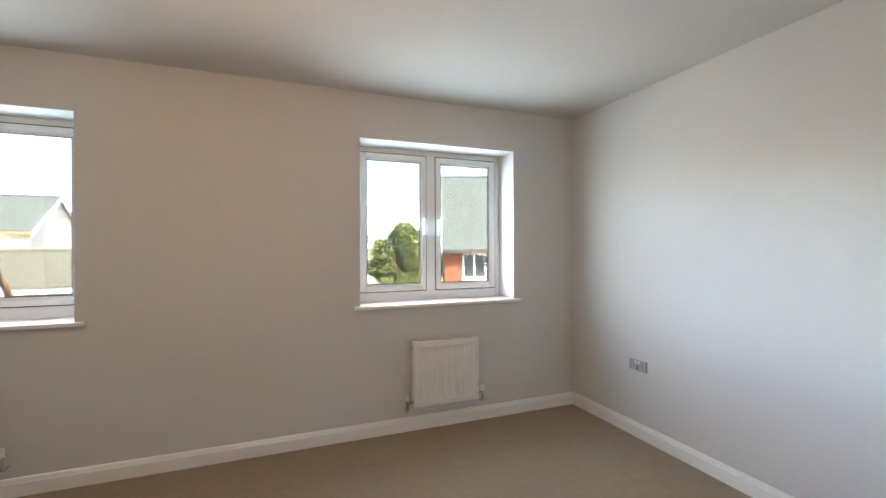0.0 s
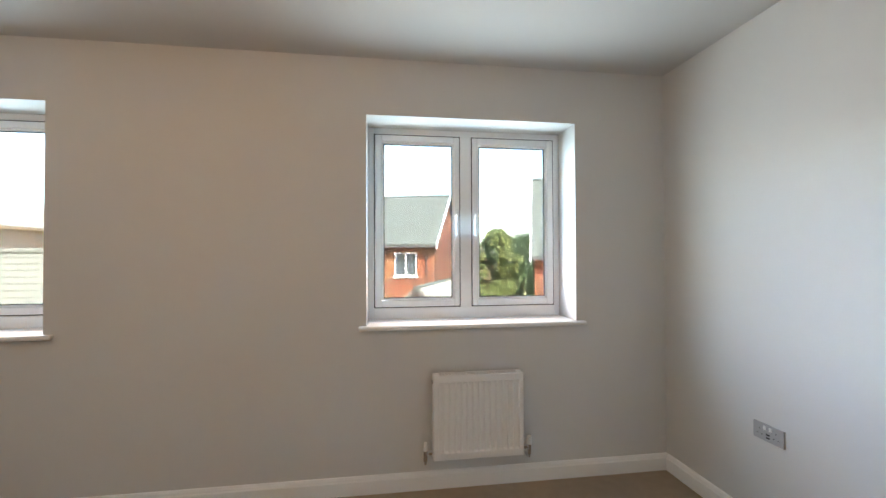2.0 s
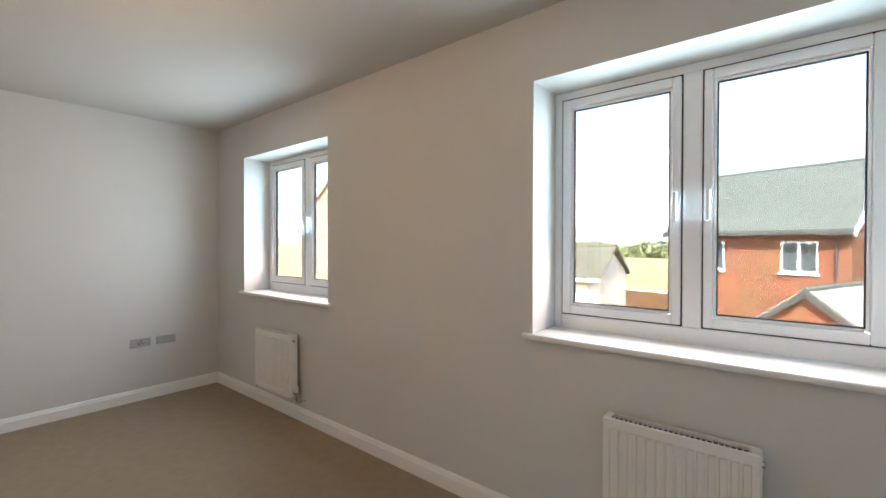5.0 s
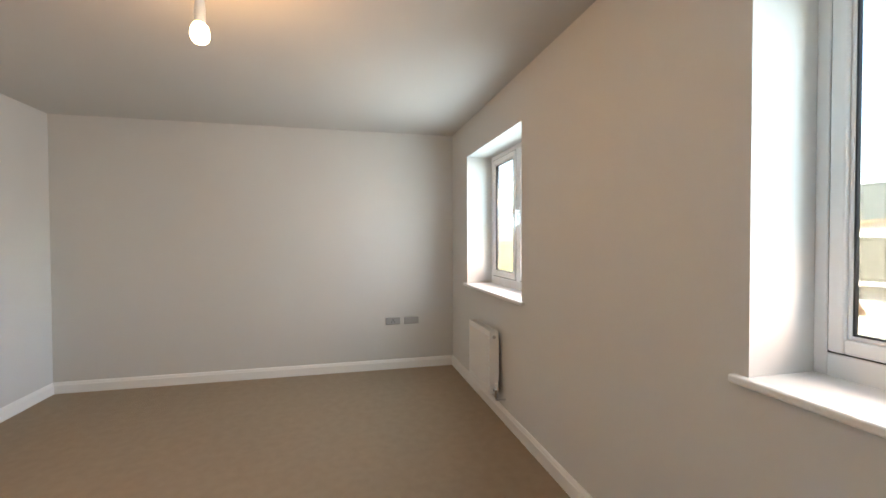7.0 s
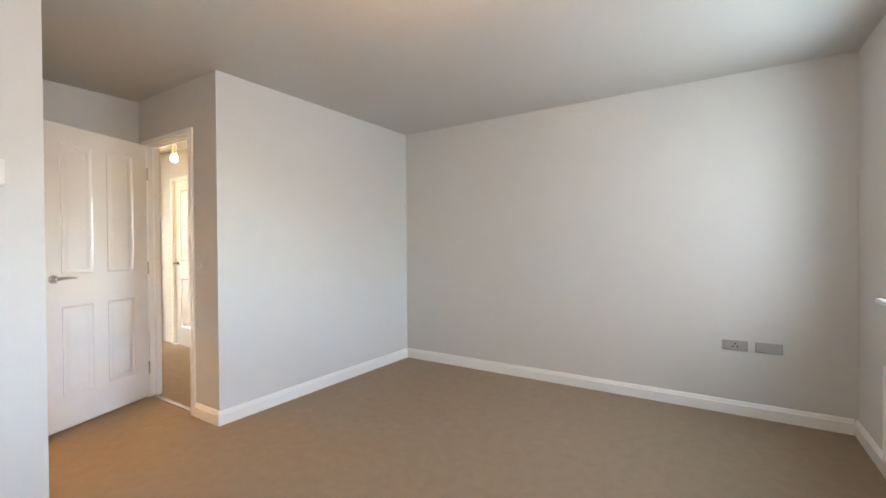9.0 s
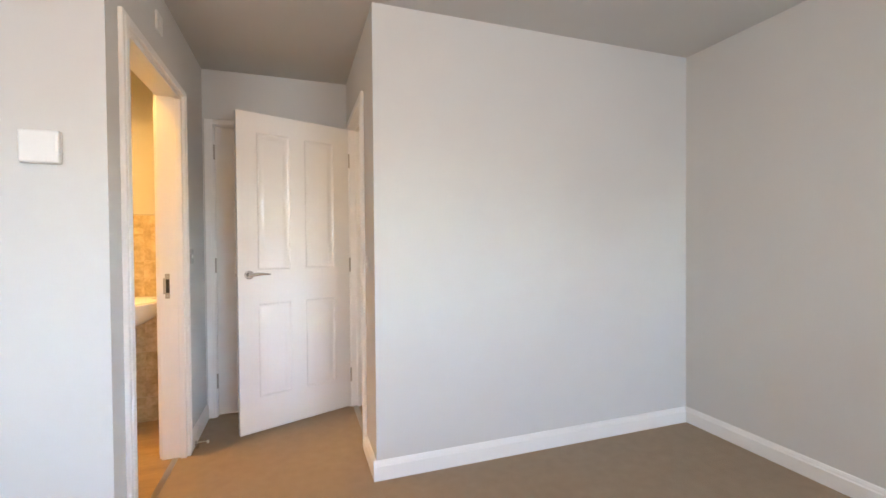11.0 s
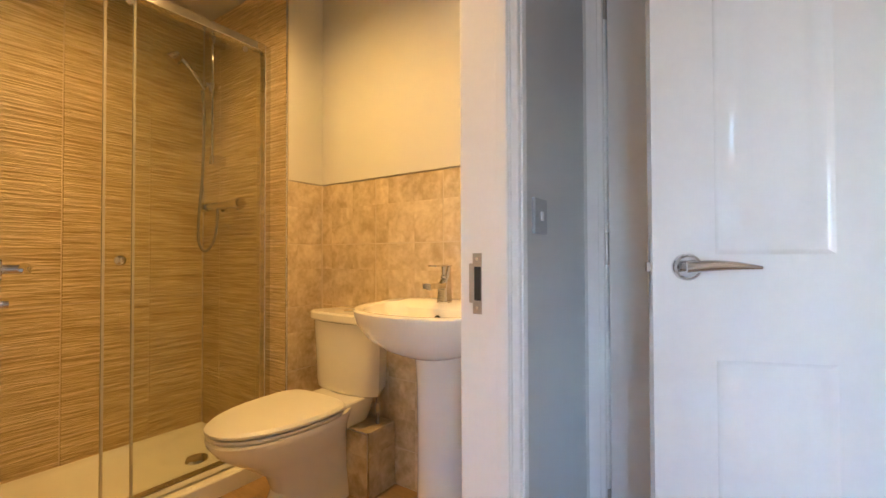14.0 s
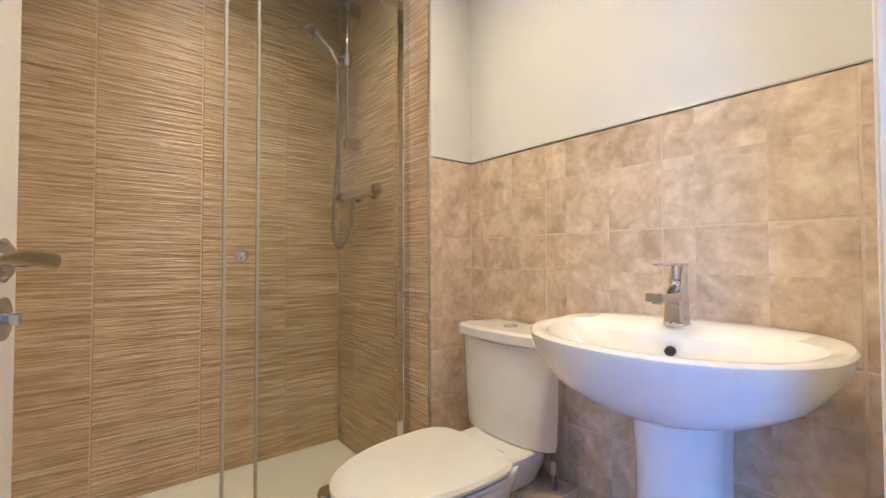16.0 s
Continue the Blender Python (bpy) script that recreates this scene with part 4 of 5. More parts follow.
tube(bm, curve_points([(2.34, RY, MZ - 0.02), (2.345, RY + 0.01, 1.12), (2.40, RY + 0.03, 1.045), (2.475, RY + 0.03, 1.10), (2.475, RY + 0.03, 1.25), (2.44, RY + 0.03, 1.45), (2.41, RY + 0.04, 1.65), (2.42, RY + 0.035, 1.80), (2.437, RY + 0.036, 1.905)], 10), 0.0075, 10)
part("hose", bm, M_HOSE, sw, "ribbed chrome hose", True)


# ---- toilet ----
def oval(cx, cy, rx, ry_front, ry_back, z, n=48, squareness=2.3, back=0):
    """Egg-shaped ring; front points to +y."""
    out = []
    for k in range(n):
        a = k * math.tau / n
        c, s = math.cos(a), math.sin(a)
        q = back if back and s < 0 else squareness
        u = math.copysign(abs(c) ** (2 / q), c)
        v = math.copysign(abs(s) ** (2 / q), s)
        out.append((cx + rx * u, cy + (ry_front if s > 0 else ry_back) * v, z))
    return out


TX, TY = 1.545, -1.36
wc = thing("toilet", pose(0, 0, 0), "white close-coupled toilet with its seat lid down", "toilet")
bm = bmesh.new()
loft(bm, [oval(TX, TY - 0.06, 0.108, 0.165, 0.25, -0.001), oval(TX, TY - 0.06, 0.104, 0.160, 0.25, 0.04), oval(TX, TY - 0.07, 0.090, 0.135, 0.23, 0.12), oval(TX, TY - 0.06, 0.098, 0.155, 0.22, 0.19), oval(TX, TY - 0.03, 0.128, 0.215, 0.23, 0.26),
          oval(TX, TY, 0.162, 0.268, 0.25, 0.318), oval(TX, TY, 0.176, 0.302, 0.26, 0.360), oval(TX, TY, 0.181, 0.309, 0.27, 0.380), oval(TX, TY, 0.178, 0.304, 0.27, 0.388)])
part("pan", bm, M_CERAMIC, wc, "", True)
bm = bmesh.new()
loft(bm, [oval(TX, -1.62, 0.085, 0.16, 0.13, 0.285, squareness=3), oval(TX, -1.61, 0.115, 0.17, 0.145, 0.345, squareness=3), oval(TX, -1.60, 0.132, 0.17, 0.155, 0.392, squareness=3), oval(TX, -1.60, 0.132, 0.17, 0.155, 0.402, squareness=3), oval(TX, -1.60, 0.125, 0.165, 0.15, 0.408, squareness=3)])
part("pan_shelf", bm, M_CERAMIC, wc, "", True)
bm = bmesh.new()
loft(bm, [oval(TX, TY - 0.01, rx, f, b, z, squareness=2.15, back=4) for rx, f, b, z in ((0.178, 0.314, 0.150, 0.390), (0.183, 0.319, 0.153, 0.397), (0.181, 0.317, 0.150, 0.404))])
part("seat_ring", bm, M_PLASTIC, wc, "", True)
bm = bmesh.new()
loft(bm, [oval(TX, TY - 0.01, rx, f, b, z, squareness=2.15, back=4) for rx, f, b, z in ((0.179, 0.314, 0.152, 0.409), (0.187, 0.323, 0.158, 0.414), (0.187, 0.323, 0.158, 0.422), (0.178, 0.312, 0.150, 0.431), (0.11, 0.22, 0.10, 0.436))])
part("seat_lid", bm, M_PLASTIC, wc, "white plastic seat lid, shut", True)
for s in (-1, 1):
    bm = bmesh.new()
    rod(bm, (TX + s * 0.075 - 0.018, TY - 0.172, 0.412), (TX + s * 0.075 + 0.018, TY - 0.172, 0.412), 0.010, 14)
    rod(bm, (TX + s * 0.075, TY - 0.172, 0.385), (TX + s * 0.075, TY - 0.172, 0.410), 0.009, 12)
    part("seat_hinge", bm, M_CHROME, wc, "small chrome seat hinge", True)


def slab(cx, y_back, y_front, hw, z, bulge, n=10):
    """Ring with a flat back and a bowed front."""
    pts = [(cx - hw * 0.74, y_back, z)]
    pts += [(cx + hw * math.sin(-math.pi / 2 + math.pi * k / n) * 1.0, y_front - bulge * (1 - math.cos(-math.pi / 2 + math.pi * k / n)), z) for k in range(n + 1)]
    return pts + [(cx + hw * 0.74, y_back, z)]


bm = bmesh.new()
loft(bm, [slab(TX + 0.012, -1.768, -1.625, 0.174, 0.402, 0.05), slab(TX + 0.010, -1.768, -1.610, 0.189, 0.412, 0.06), slab(TX + 0.008, -1.768, -1.604, 0.193, 0.43, 0.065), slab(TX + 0.004, -1.768, -1.594, 0.199, 0.58, 0.07), slab(TX, -1.768, -1.585, 0.203, 0.722, 0.07)])
cis = part("cistern", bm, M_CERAMIC, wc, "", True)
bm = bmesh.new()
loft(bm, [slab(TX, -1.768, -1.583, 0.204, 0.725, 0.05), slab(TX, -1.768, -1.578, 0.208, 0.731, 0.05), slab(TX, -1.768, -1.578, 0.208, 0.757, 0.05), slab(TX, -1.766, -1.586, 0.201, 0.765, 0.05)])
lid = part("cistern_lid", bm, M_CERAMIC, wc, "", True)
bm = bmesh.new()
rod(bm, (TX, -1.672, 0.763), (TX, -1.672, 0.770), 0.024, 24)
part("flush_button", bm, M_CHROME, lid, "chrome flush button", True)
# boxing for the waste pipe and the inlet
bxg = thing("pipe_boxing", pose(0, 0, 0), "low tiled boxing around the waste pipe beside the toilet", "pipe boxing", kind="structure")
bm = bmesh.new()
box(bm, 1.36, 1.84, EN_Y0, -1.60, -0.002, 0.275)
part("box", bm, M_GROUT, bxg)
bm = bmesh.new()
box(bm, 1.352, 1.362, EN_Y0 + 0.012, -1.602, 0.001, 0.272, 0.002)
part("tile", bm, M_STONE_TILE, bxg)
for a, b in ((1.353, 1.598), (1.602, 1.84)):
    bm = bmesh.new()
    box(bm, a, b, -1.602, -1.592, 0.001, 0.272, 0.002)
    part("tile", bm, M_STONE_TILE, bxg)
bm = bmesh.new()
box(bm, 1.353, 1.84, EN_Y0 + 0.012, -1.592, 0.273, 0.281, 0.002)
part("top_tile", bm, M_STONE_TILE, bxg)
bm = bmesh.new()
box(bm, 1.349, 1.353, -1.60, -1.590, 0.0, 0.283, 0.001)
box(bm, 1.349, 1.84, -1.5925, -1.588, 0.278, 0.284, 0.001)
part("edge_trim", bm, M_CHROME, bxg, "chrome tile trim")
iv = thing("water_inlet", pose(0, 0, 0), "copper inlet pipe with isolating valve under the cistern", "pipe")
bm = bmesh.new()
rod(bm, (1.395, -1.70, 0.281), (1.395, -1.70, 0.43), 0.0075, 12)
part("pipe", bm, M_HOSE, iv, "", True)
bm = bmesh.new()
rod(bm, (1.395, -1.70, 0.33), (1.395, -1.70, 0.37), 0.013, 6)
part("nut", bm, M_STEEL, iv)

# ---- pedestal basin ----
BX, BZ = 1.003, 0.828
bs = thing("basin", pose(0, 0, 0), "white pedestal wash basin with a chrome mixer tap", "wash basin")


def brim(rx, front, back, z, sq=2.2, n=88):
    """D-shaped ring, wide at the middle, flat at the wall."""
    cy, out = -1.600, []
    for k in range(n):
        a = k * math.tau / n
        c, s = math.cos(a), math.sin(a)
        u = math.copysign(abs(c) ** (2 / (sq if s > 0 else 2.7)), c)
        v = math.copysign(abs(s) ** (2 / (sq if s > 0 else 2.7)), s)
        out.append((BX + rx * u, cy + (front if s > 0 else back) * v, z + (0.013 * -v if s < 0 and z > 0.8 else 0.0)))
    return out


bm = bmesh.new()
loft(bm, [brim(0.080, 0.10, 0.155, 0.654), brim(0.125, 0.140, 0.160, 0.662), brim(0.200, 0.200, 0.163, 0.690), brim(0.258, 0.248, 0.165, 0.730), brim(0.292, 0.277, 0.167, 0.778), brim(0.303, 0.286, 0.168, 0.812),
          brim(0.305, 0.286, 0.168, 0.822), brim(0.300, 0.281, 0.166, BZ), brim(0.288, 0.268, 0.160, BZ + 0.001), brim(0.270, 0.250, 0.045, BZ - 0.004), brim(0.255, 0.235, 0.015, BZ - 0.025),
          brim(0.215, 0.195, -0.0, BZ - 0.07), brim(0.15, 0.135, 0.01, BZ - 0.105), brim(0.06, 0.07, 0.02, BZ - 0.12)])
bowl = part("bowl", bm, M_CERAMIC, bs, "", True)
# solid dark disc, coloured as the shade inside the overflow
bm = bmesh.new()
rod(bm, (BX, -1.606, BZ - 0.042), (BX, -1.596, BZ - 0.046), 0.011, 20)
part("overflow_hole", bm, M_DARK, bowl)
bm = bmesh.new()
rod(bm, (BX, -1.55, BZ - 0.121), (BX, -1.55, BZ - 0.114), 0.022, 22)
part("waste", bm, M_CHROME, bowl, "chrome waste", True)


def ped(hw, front, z):
    return [(BX + hw * math.sin(a), -1.640 + front * math.cos(a), z) for a in [(-100 + 200 * k / 16) * math.pi / 180 for k in range(17)]] + [(BX + hw * 0.9, -1.745, z), (BX - hw * 0.9, -1.745, z)]


bm = bmesh.new()
loft(bm, [ped(0.088, 0.128, -0.001), ped(0.087, 0.127, 0.02), ped(0.083, 0.123, 0.10), ped(0.081, 0.121, 0.35), ped(0.083, 0.124, 0.55), ped(0.090, 0.131, 0.66)])
part("pedestal", bm, M_CERAMIC, bs, "", True)
tap = thing("basin_tap", pose(BX + 0.011, -1.664, BZ + 0.008), "chrome square-spouted mixer tap on the basin", "tap")


def block(hx, y0, y1, z):
    """Rounded rectangle in plan, for lofting."""
    k = 0.006
    return [(-hx + k, y0, z), (hx - k, y0, z), (hx, y0 + k, z), (hx, y1 - k, z), (hx - k, y1, z), (-hx + k, y1, z), (-hx, y1 - k, z), (-hx, y0 + k, z)]


bm = bmesh.new()
rod(bm, (0, 0, 0), (0, 0, 0.005), 0.030, 32)
rod(bm, (0, 0, 0.005), (0, 0, 0.009), 0.030, 32, 0.026)
part("base", bm, M_CHROME, tap, "", True)
bm = bmesh.new()
loft(bm, [block(0.0225, -0.024, 0.024, 0.008), block(0.0205, -0.024, 0.021, 0.045), block(0.0195, -0.025, 0.018, 0.075), block(0.0175, -0.026, 0.006, 0.090), block(0.0170, -0.027, -0.008, 0.128), block(0.0170, -0.027, -0.010, 0.140)])
part("body", bm, M_CHROME, tap, "", True)
bm = bmesh.new()
loft(bm, [[(-0.018, y, z - 0.010), (0.018, y, z - 0.010), (0.018, y, z + 0.009), (-0.018, y, z + 0.009)] for y, z in ((0.010, 0.068), (0.060, 0.068), (0.114, 0.070))])
spout = part("spout", bm, M_CHROME, tap)
bm = bmesh.new()
rod(bm, (0, 0.098, 0.060), (0, 0.098, 0.055), 0.011, 18)
part("aerator", bm, M_CHROME, spout, "", True)
bm = bmesh.new()
ball(bm, (0, 0.004, 0.098), 0.0125, 1, 1, 0.9)
rod(bm, (0, 0.003, 0.100), (0, -0.002, 0.140), 0.008, 16, 0.012)
lev = part("lever_neck", bm, M_CHROME, tap, "", True)
bm = bmesh.new()
box(bm, -0.019, 0.019, -0.028, 0.080, 0.139, 0.145, 0.002)
part("lever", bm, M_CHROME, lev, "", True)

# ---- outdoors ----
GZ = -3.1
bm = bmesh.new()
bmesh.ops.create_grid(bm, x_segments=60, y_segments=60, size=1500, matrix=Matrix.Translation((0, 0, GZ - 0.02)))
tagged(part("ground", bm, M_GRASS), "sunlit green and yellow fields reaching the horizon", "field", kind="structure")
bm = bmesh.new()
box(bm, -40, 40, 3.4, 46, GZ - 0.01, GZ)
tagged(part("pavement", bm, M_DIRT), "pale bare ground and paving between the houses", "ground", kind="structure")


def house(name, m, width, depth, eave, ridge, wall_mat, roof_mat, wins, label, over=0.25, verge=None, gutter_mat=None):
    """Gabled house: local x along the front from the left corner, y into depth, z=0 at the ground."""
    root = thing(name, m, label, "house")
    bm = bmesh.new()
    prof = [(0, 0), (depth, 0), (depth, eave), (depth / 2, ridge - 0.1), (0, eave)]
    # front wall with openings as boxes, the rest as a shell
    loft(bm, [[(0, 0.3, 0), (0, depth, 0), (0, depth, eave), (0, depth / 2, ridge - 0.12), (0, 0.3, eave + 0.12)], [(width, 0.3, 0), (width, depth, 0), (width, depth, eave), (width, depth / 2, ridge - 0.12), (width, 0.3, eave + 0.12)]])
    xs = sorted(wins)
    x = 0.0
    for (a, b, c, d) in xs:
        box(bm, x, a, 0.0, 0.3, 0, eave + 0.05)
        box(bm, a, b, 0.0, 0.3, 0, c)
        box(bm, a, b, 0.0, 0.3, d, eave + 0.05)
        x = b
    box(bm, x, width, 0.0, 0.3, 0, eave + 0.05)
    part("wall", bm, wall_mat, root)
    sl = (ridge - eave) / (depth / 2)
    for s in (0, 1):
        bm = bmesh.new()
        e0 = (-over, eave - over * sl) if s == 0 else (depth + over, eave - over * sl)
        prism(bm, [e0, (depth / 2, ridge), (depth / 2, ridge + 0.12), (e0[0], e0[1] + 0.12)], "x", -0.12, width + 0.12)
        part("roof", bm, roof_mat, root)
    bm = bmesh.new()
    rod(bm, (-0.12, depth / 2, ridge + 0.10), (width + 0.12, depth / 2, ridge + 0.10), 0.09, 10)
    part("ridge_tiles", bm, roof_mat, root)
    bm = bmesh.new()
    box(bm, -0.1, width + 0.1, -over - 0.10, -over + 0.02, eave - over * sl - 0.06, eave - over * sl + 0.04)
    part("gutter", bm, gutter_mat or M_FASCIA, root)
    bm = bmesh.new()
    rod(bm, (width - 0.35, -0.06, 0.1), (width - 0.35, -0.06, eave - 0.2), 0.04, 8)
    part("downpipe", bm, gutter_mat or M_FASCIA, root)
    if verge:
        for xx in (-0.17, width + 0.121):
            for s in (0, 1):
                e0 = (-over, eave - over * sl) if s == 0 else (depth + over, eave - over * sl)
                bm = bmesh.new()
                prism(bm, [(e0[0], e0[1] - 0.14), (depth / 2, ridge - 0.14), (depth / 2, ridge + 0.13), (e0[0], e0[1] + 0.13)], "x", xx, xx + 0.05)
                part("bargeboard", bm, verge, root, "painted bargeboard")
    for (a, b, c, d) in xs:
        w = thing("window", pose(0, 0, 0), "", "")
        w.parent = root
        bm = bmesh.new()
        for q in ((a, a + 0.07, c, d), (b - 0.07, b, c, d), (a + 0.07, b - 0.07, c, c + 0.07), (a + 0.07, b - 0.07, d - 0.07, d), ((a + b) / 2 - 0.045, (a + b) / 2 + 0.045, c + 0.07, d - 0.07)):
            box(bm, q[0], q[1], 0.03, 0.10, q[2], q[3])
        part("frame", bm, M_UPVC, w)
        for p0, p1 in ((a + 0.07, (a + b) / 2 - 0.045), ((a + b) / 2 + 0.045, b - 0.07)):
            bm = bmesh.new()
            box(bm, p0, p1, 0.07, 0.08, c + 0.07, d - 0.07)
            part("pane", bm, M_DARKPANE, w)
        bm = bmesh.new()
        box(bm, a - 0.05, b + 0.05, -0.06, 0.05, c - 0.07, c)
        part("sill", bm, M_UPVC, w)
    return root


ROT = -17.0
fr = Vector((3.26, 19.85))
dr = Vector((math.cos(radians(ROT)), math.sin(radians(ROT))))
fl = fr - dr * 5.8
house("house", pose(fl.x, fl.y, GZ, 0, 0, ROT), 5.8, 8.8, 4.97, 7.62, M_BRICK, M_SLATE, [(1.30, 2.15, 3.44, 4.54), (3.92, 4.98, 3.44, 4.54)],
      "detached red brick house with a grey slate roof", verge=M_UPVC)
fl2 = Vector((6.75, 16.4))
house("house", pose(fl2.x, fl2.y, GZ, 0, 0, -21), 7.5, 9.0, 4.45, 8.0, M_BRICK, M_SLATE, [(0.74, 1.74, 3.15, 4.2), (4.6, 5.6, 3.15, 4.2)], "red brick house with a tall slate roof and white windows", verge=M_UPVC)
# garage in front of the first house
ga = Vector((2.06, 15.0))
gd = Vector((math.sin(radians(21)), math.cos(radians(21))))
gn = Vector((gd.y, -gd.x))
gar = thing("garage", pose(ga.x, ga.y, GZ, 0, 0, -21), "red brick gabled garage, its roof coloured as if sunlit", "garage")
bm = bmesh.new()
loft(bm, [[(-1.65, t, 0), (1.65, t, 0), (1.65, t, 1.9), (0, t, 3.2), (-1.65, t, 1.9)] for t in (0, 5.9)])
part("wall", bm, M_BRICK, gar)
for s in (-1, 1):
    bm = bmesh.new()
    loft(bm, [[(0, t, 3.22), (s * 1.85, t, 1.76), (s * 1.85, t, 1.88), (0, t, 3.34)] for t in (-0.08, 6.0)])
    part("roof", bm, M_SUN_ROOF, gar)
    bm = bmesh.new()
    loft(bm, [[(0, t, 3.10), (s * 1.85, t, 1.64), (s * 1.85, t, 1.82), (0, t, 3.28)] for t in (-0.13, -0.081)])
    part("verge", bm, M_FASCIA, gar, "dark dry verge")
bm = bmesh.new()
rod(bm, (0, -0.17, 3.27), (0, 6.0, 3.27), 0.11, 6)
part("ridge_tiles", bm, M_SLATE, gar, "grey ridge cap")

house("house", pose(-14.3, 14.72, GZ, 0, 0, 1.5), 11.25, 3.2, 3.38, 4.25, M_WHITEWALL, M_TILE_ROOF, [], "long low white garage block with a pale tiled roof", over=0.2, gutter_mat=M_UPVC)
# nearer garage with a steep roof laid in stepped courses
hg = thing("garage", pose(0, 0, GZ), "white rendered garage with a steep pale tiled roof", "garage")
gx0, gx1, gy0, gy1, ge, gr = -11.75, -5.55, 10.3, 13.7, 2.60, 4.50
gm = (gy0 + gy1) / 2
bm = bmesh.new()
loft(bm, [[(x, gy0 + 0.12, 0), (x, gy1 - 0.12, 0), (x, gy1 - 0.12, ge), (x, gm, gr - 0.14), (x, gy0 + 0.12, ge)] for x in (gx0 + 0.05, gx1 - 0.05)])
part("wall", bm, M_WHITEWALL, hg)


def courses(e0, e1, r0, r1, n):
    """Roof slope from an eave edge up to a ridge edge, laid in n overlapping courses."""
    e0, e1, r0, r1 = [Vector(c) for c in (e0, e1, r0, r1)]
    bm, up = bmesh.new(), Vector((0, 0, 0.03))
    for k in range(n):
        a, b = k / n, (k + 1) / n
        loft(bm, [[e0.lerp(r0, a) + up, e1.lerp(r1, a) + up, e1.lerp(r1, a) - up, e0.lerp(r0, a) - up], [e0.lerp(r0, b), e1.lerp(r1, b), e1.lerp(r1, b) - up * 2, e0.lerp(r0, b) - up * 2]])
    return bm


for yy in (gy0, gy1):
    part("roof", courses((gx0, yy, ge), (gx1, yy, ge), (gx0, gm, gr), (gx1, gm, gr), 13), M_GREY_ROOF, hg)
    for xx in (gx0, gx1):
        bm = bmesh.new()
        rod(bm, (xx, yy, ge + 0.02), (xx, gm, gr + 0.02), 0.05, 8)
        part("verge", bm, M_CLAY_TILE, hg, "terracotta verge")
bm = bmesh.new()
rod(bm, (gx0, gm, gr + 0.02), (gx1, gm, gr + 0.02), 0.08, 10)
part("ridge_tiles", bm, M_GREY_ROOF, hg)
house("house", pose(-16.6, 27.1, GZ, 0, 0, 0), 5.5, 5.9, 5.35, 7.25, M_WHITEWALL, M_SLATE, [(1.5, 2.4, 3.5, 4.5)], "white rendered house with a grey slate roof and brown downpipe", over=0.15, verge=M_UPVC, gutter_mat=M_BROWN_PIPE)
# this roof takes the tile with sun glare painted in
house("house", pose(-18.4, 20.0, GZ, 0, 0, 82.5), 9.0, 13.0, 6.0, 9.75, M_RENDER, M_SUN_ROOF, [(4.5, 5.5, 3.4, 4.5)], "broad cream rendered gable-ended house, its roof coloured as if sunlit", verge=M_RENDER, gutter_mat=M_BROWN_PIPE)


def fence(x0, y0, x1, y1, h, label):
    d = Vector((x1 - x0, y1 - y0))
    L = d.length
    root = thing("fence", pose(x0, y0, GZ, 0, 0, math.degrees(math.atan2(d.y, d.x))), label, "fence")
    n = int(L / 1.83) + 1
    for k in range(n + 1):
        bm = bmesh.new()
        box(bm, k * L / n - 0.05, k * L / n + 0.05, -0.05, 0.05, 0, h + 0.08)
        part("post", bm, M_FENCE, root)
        if k < n:
            bm = bmesh.new()
            for j in range(12):
                a = k * L / n + 0.05 + j * (L / n - 0.1) / 12
                box(bm, a, a + (L / n - 0.1) / 12 * 0.93, -0.012 + 0.004 * (j % 2), 0.012 + 0.004 * (j % 2), 0.05, h)
            part("board_panel", bm, M_FENCE, root)
    return root


fence(-9.0, 27.0, -2.2, 25.0, 1.9, "brown timber panel fence between gardens")
fence(-2.9, 17.8, 0.4, 17.0, 1.8, "brown timber panel fence by the garages")


def tree(x, y, h, r, seed, label, leaf=M_LEAF):
    rnd = random.Random(seed)
    root = thing("tree", pose(x, y, GZ), label, "tree", "garden trees")
    bm = bmesh.new()
    rod(bm, (0, 0, 0), (0.1, 0, h * 0.45), 0.22, 10, 0.13)
    tips = []
    for k in range(9):
        a = k * 2.4
        t = Vector((math.cos(a) * r * 0.6, math.sin(a) * r * 0.6, h * (0.45 + 0.35 * rnd.random())))
        rod(bm, (0.1, 0, h * (0.22 + 0.02 * k)), t, 0.07, 6, 0.02)
        tips.append(t)
    part("trunk", bm, M_BARK, root)
    verts, faces = [], []
    blobs = []
    for k in range(34):
        a, q = rnd.random() * math.tau, math.sqrt(rnd.random())
        zc = 0.16 + 0.76 * rnd.random()
        rr = r * q * math.sqrt(max(0.12, 1 - ((zc - 0.5) / 0.52) ** 2))
        blobs.append((Vector((math.cos(a) * rr, math.sin(a) * rr, h * zc)), r * (0.20 + 0.2 * rnd.random())))
    for c, br in blobs:
        for k in range(230):
            d = Vector((rnd.gauss(0, 1), rnd.gauss(0, 1), rnd.gauss(0, 1))).normalized()
            p = c + d * br * (0.55 + 0.5 * rnd.random())
            s = 0.10 + 0.09 * rnd.random()
            q = Euler((rnd.random() * 6, rnd.random() * 6, rnd.random() * 6)).to_matrix()
            i = len(verts)
            verts += [p + q @ Vector(v) for v in ((-s, 0, 0), (0, -s * 0.55, 0), (s, 0, 0), (0, s * 0.55, 0))]
            faces.append((i, i + 1, i + 2, i + 3))
    me = bpy.data.meshes.new("crown")
    me.from_pydata(verts, [], faces)
    me.materials.append(leaf)
    c = new("crown", me)
    c.parent = root
    return root


tree(9.9, 36.0, 6.6, 2.3, 3, "leafy green tree in sunlight")
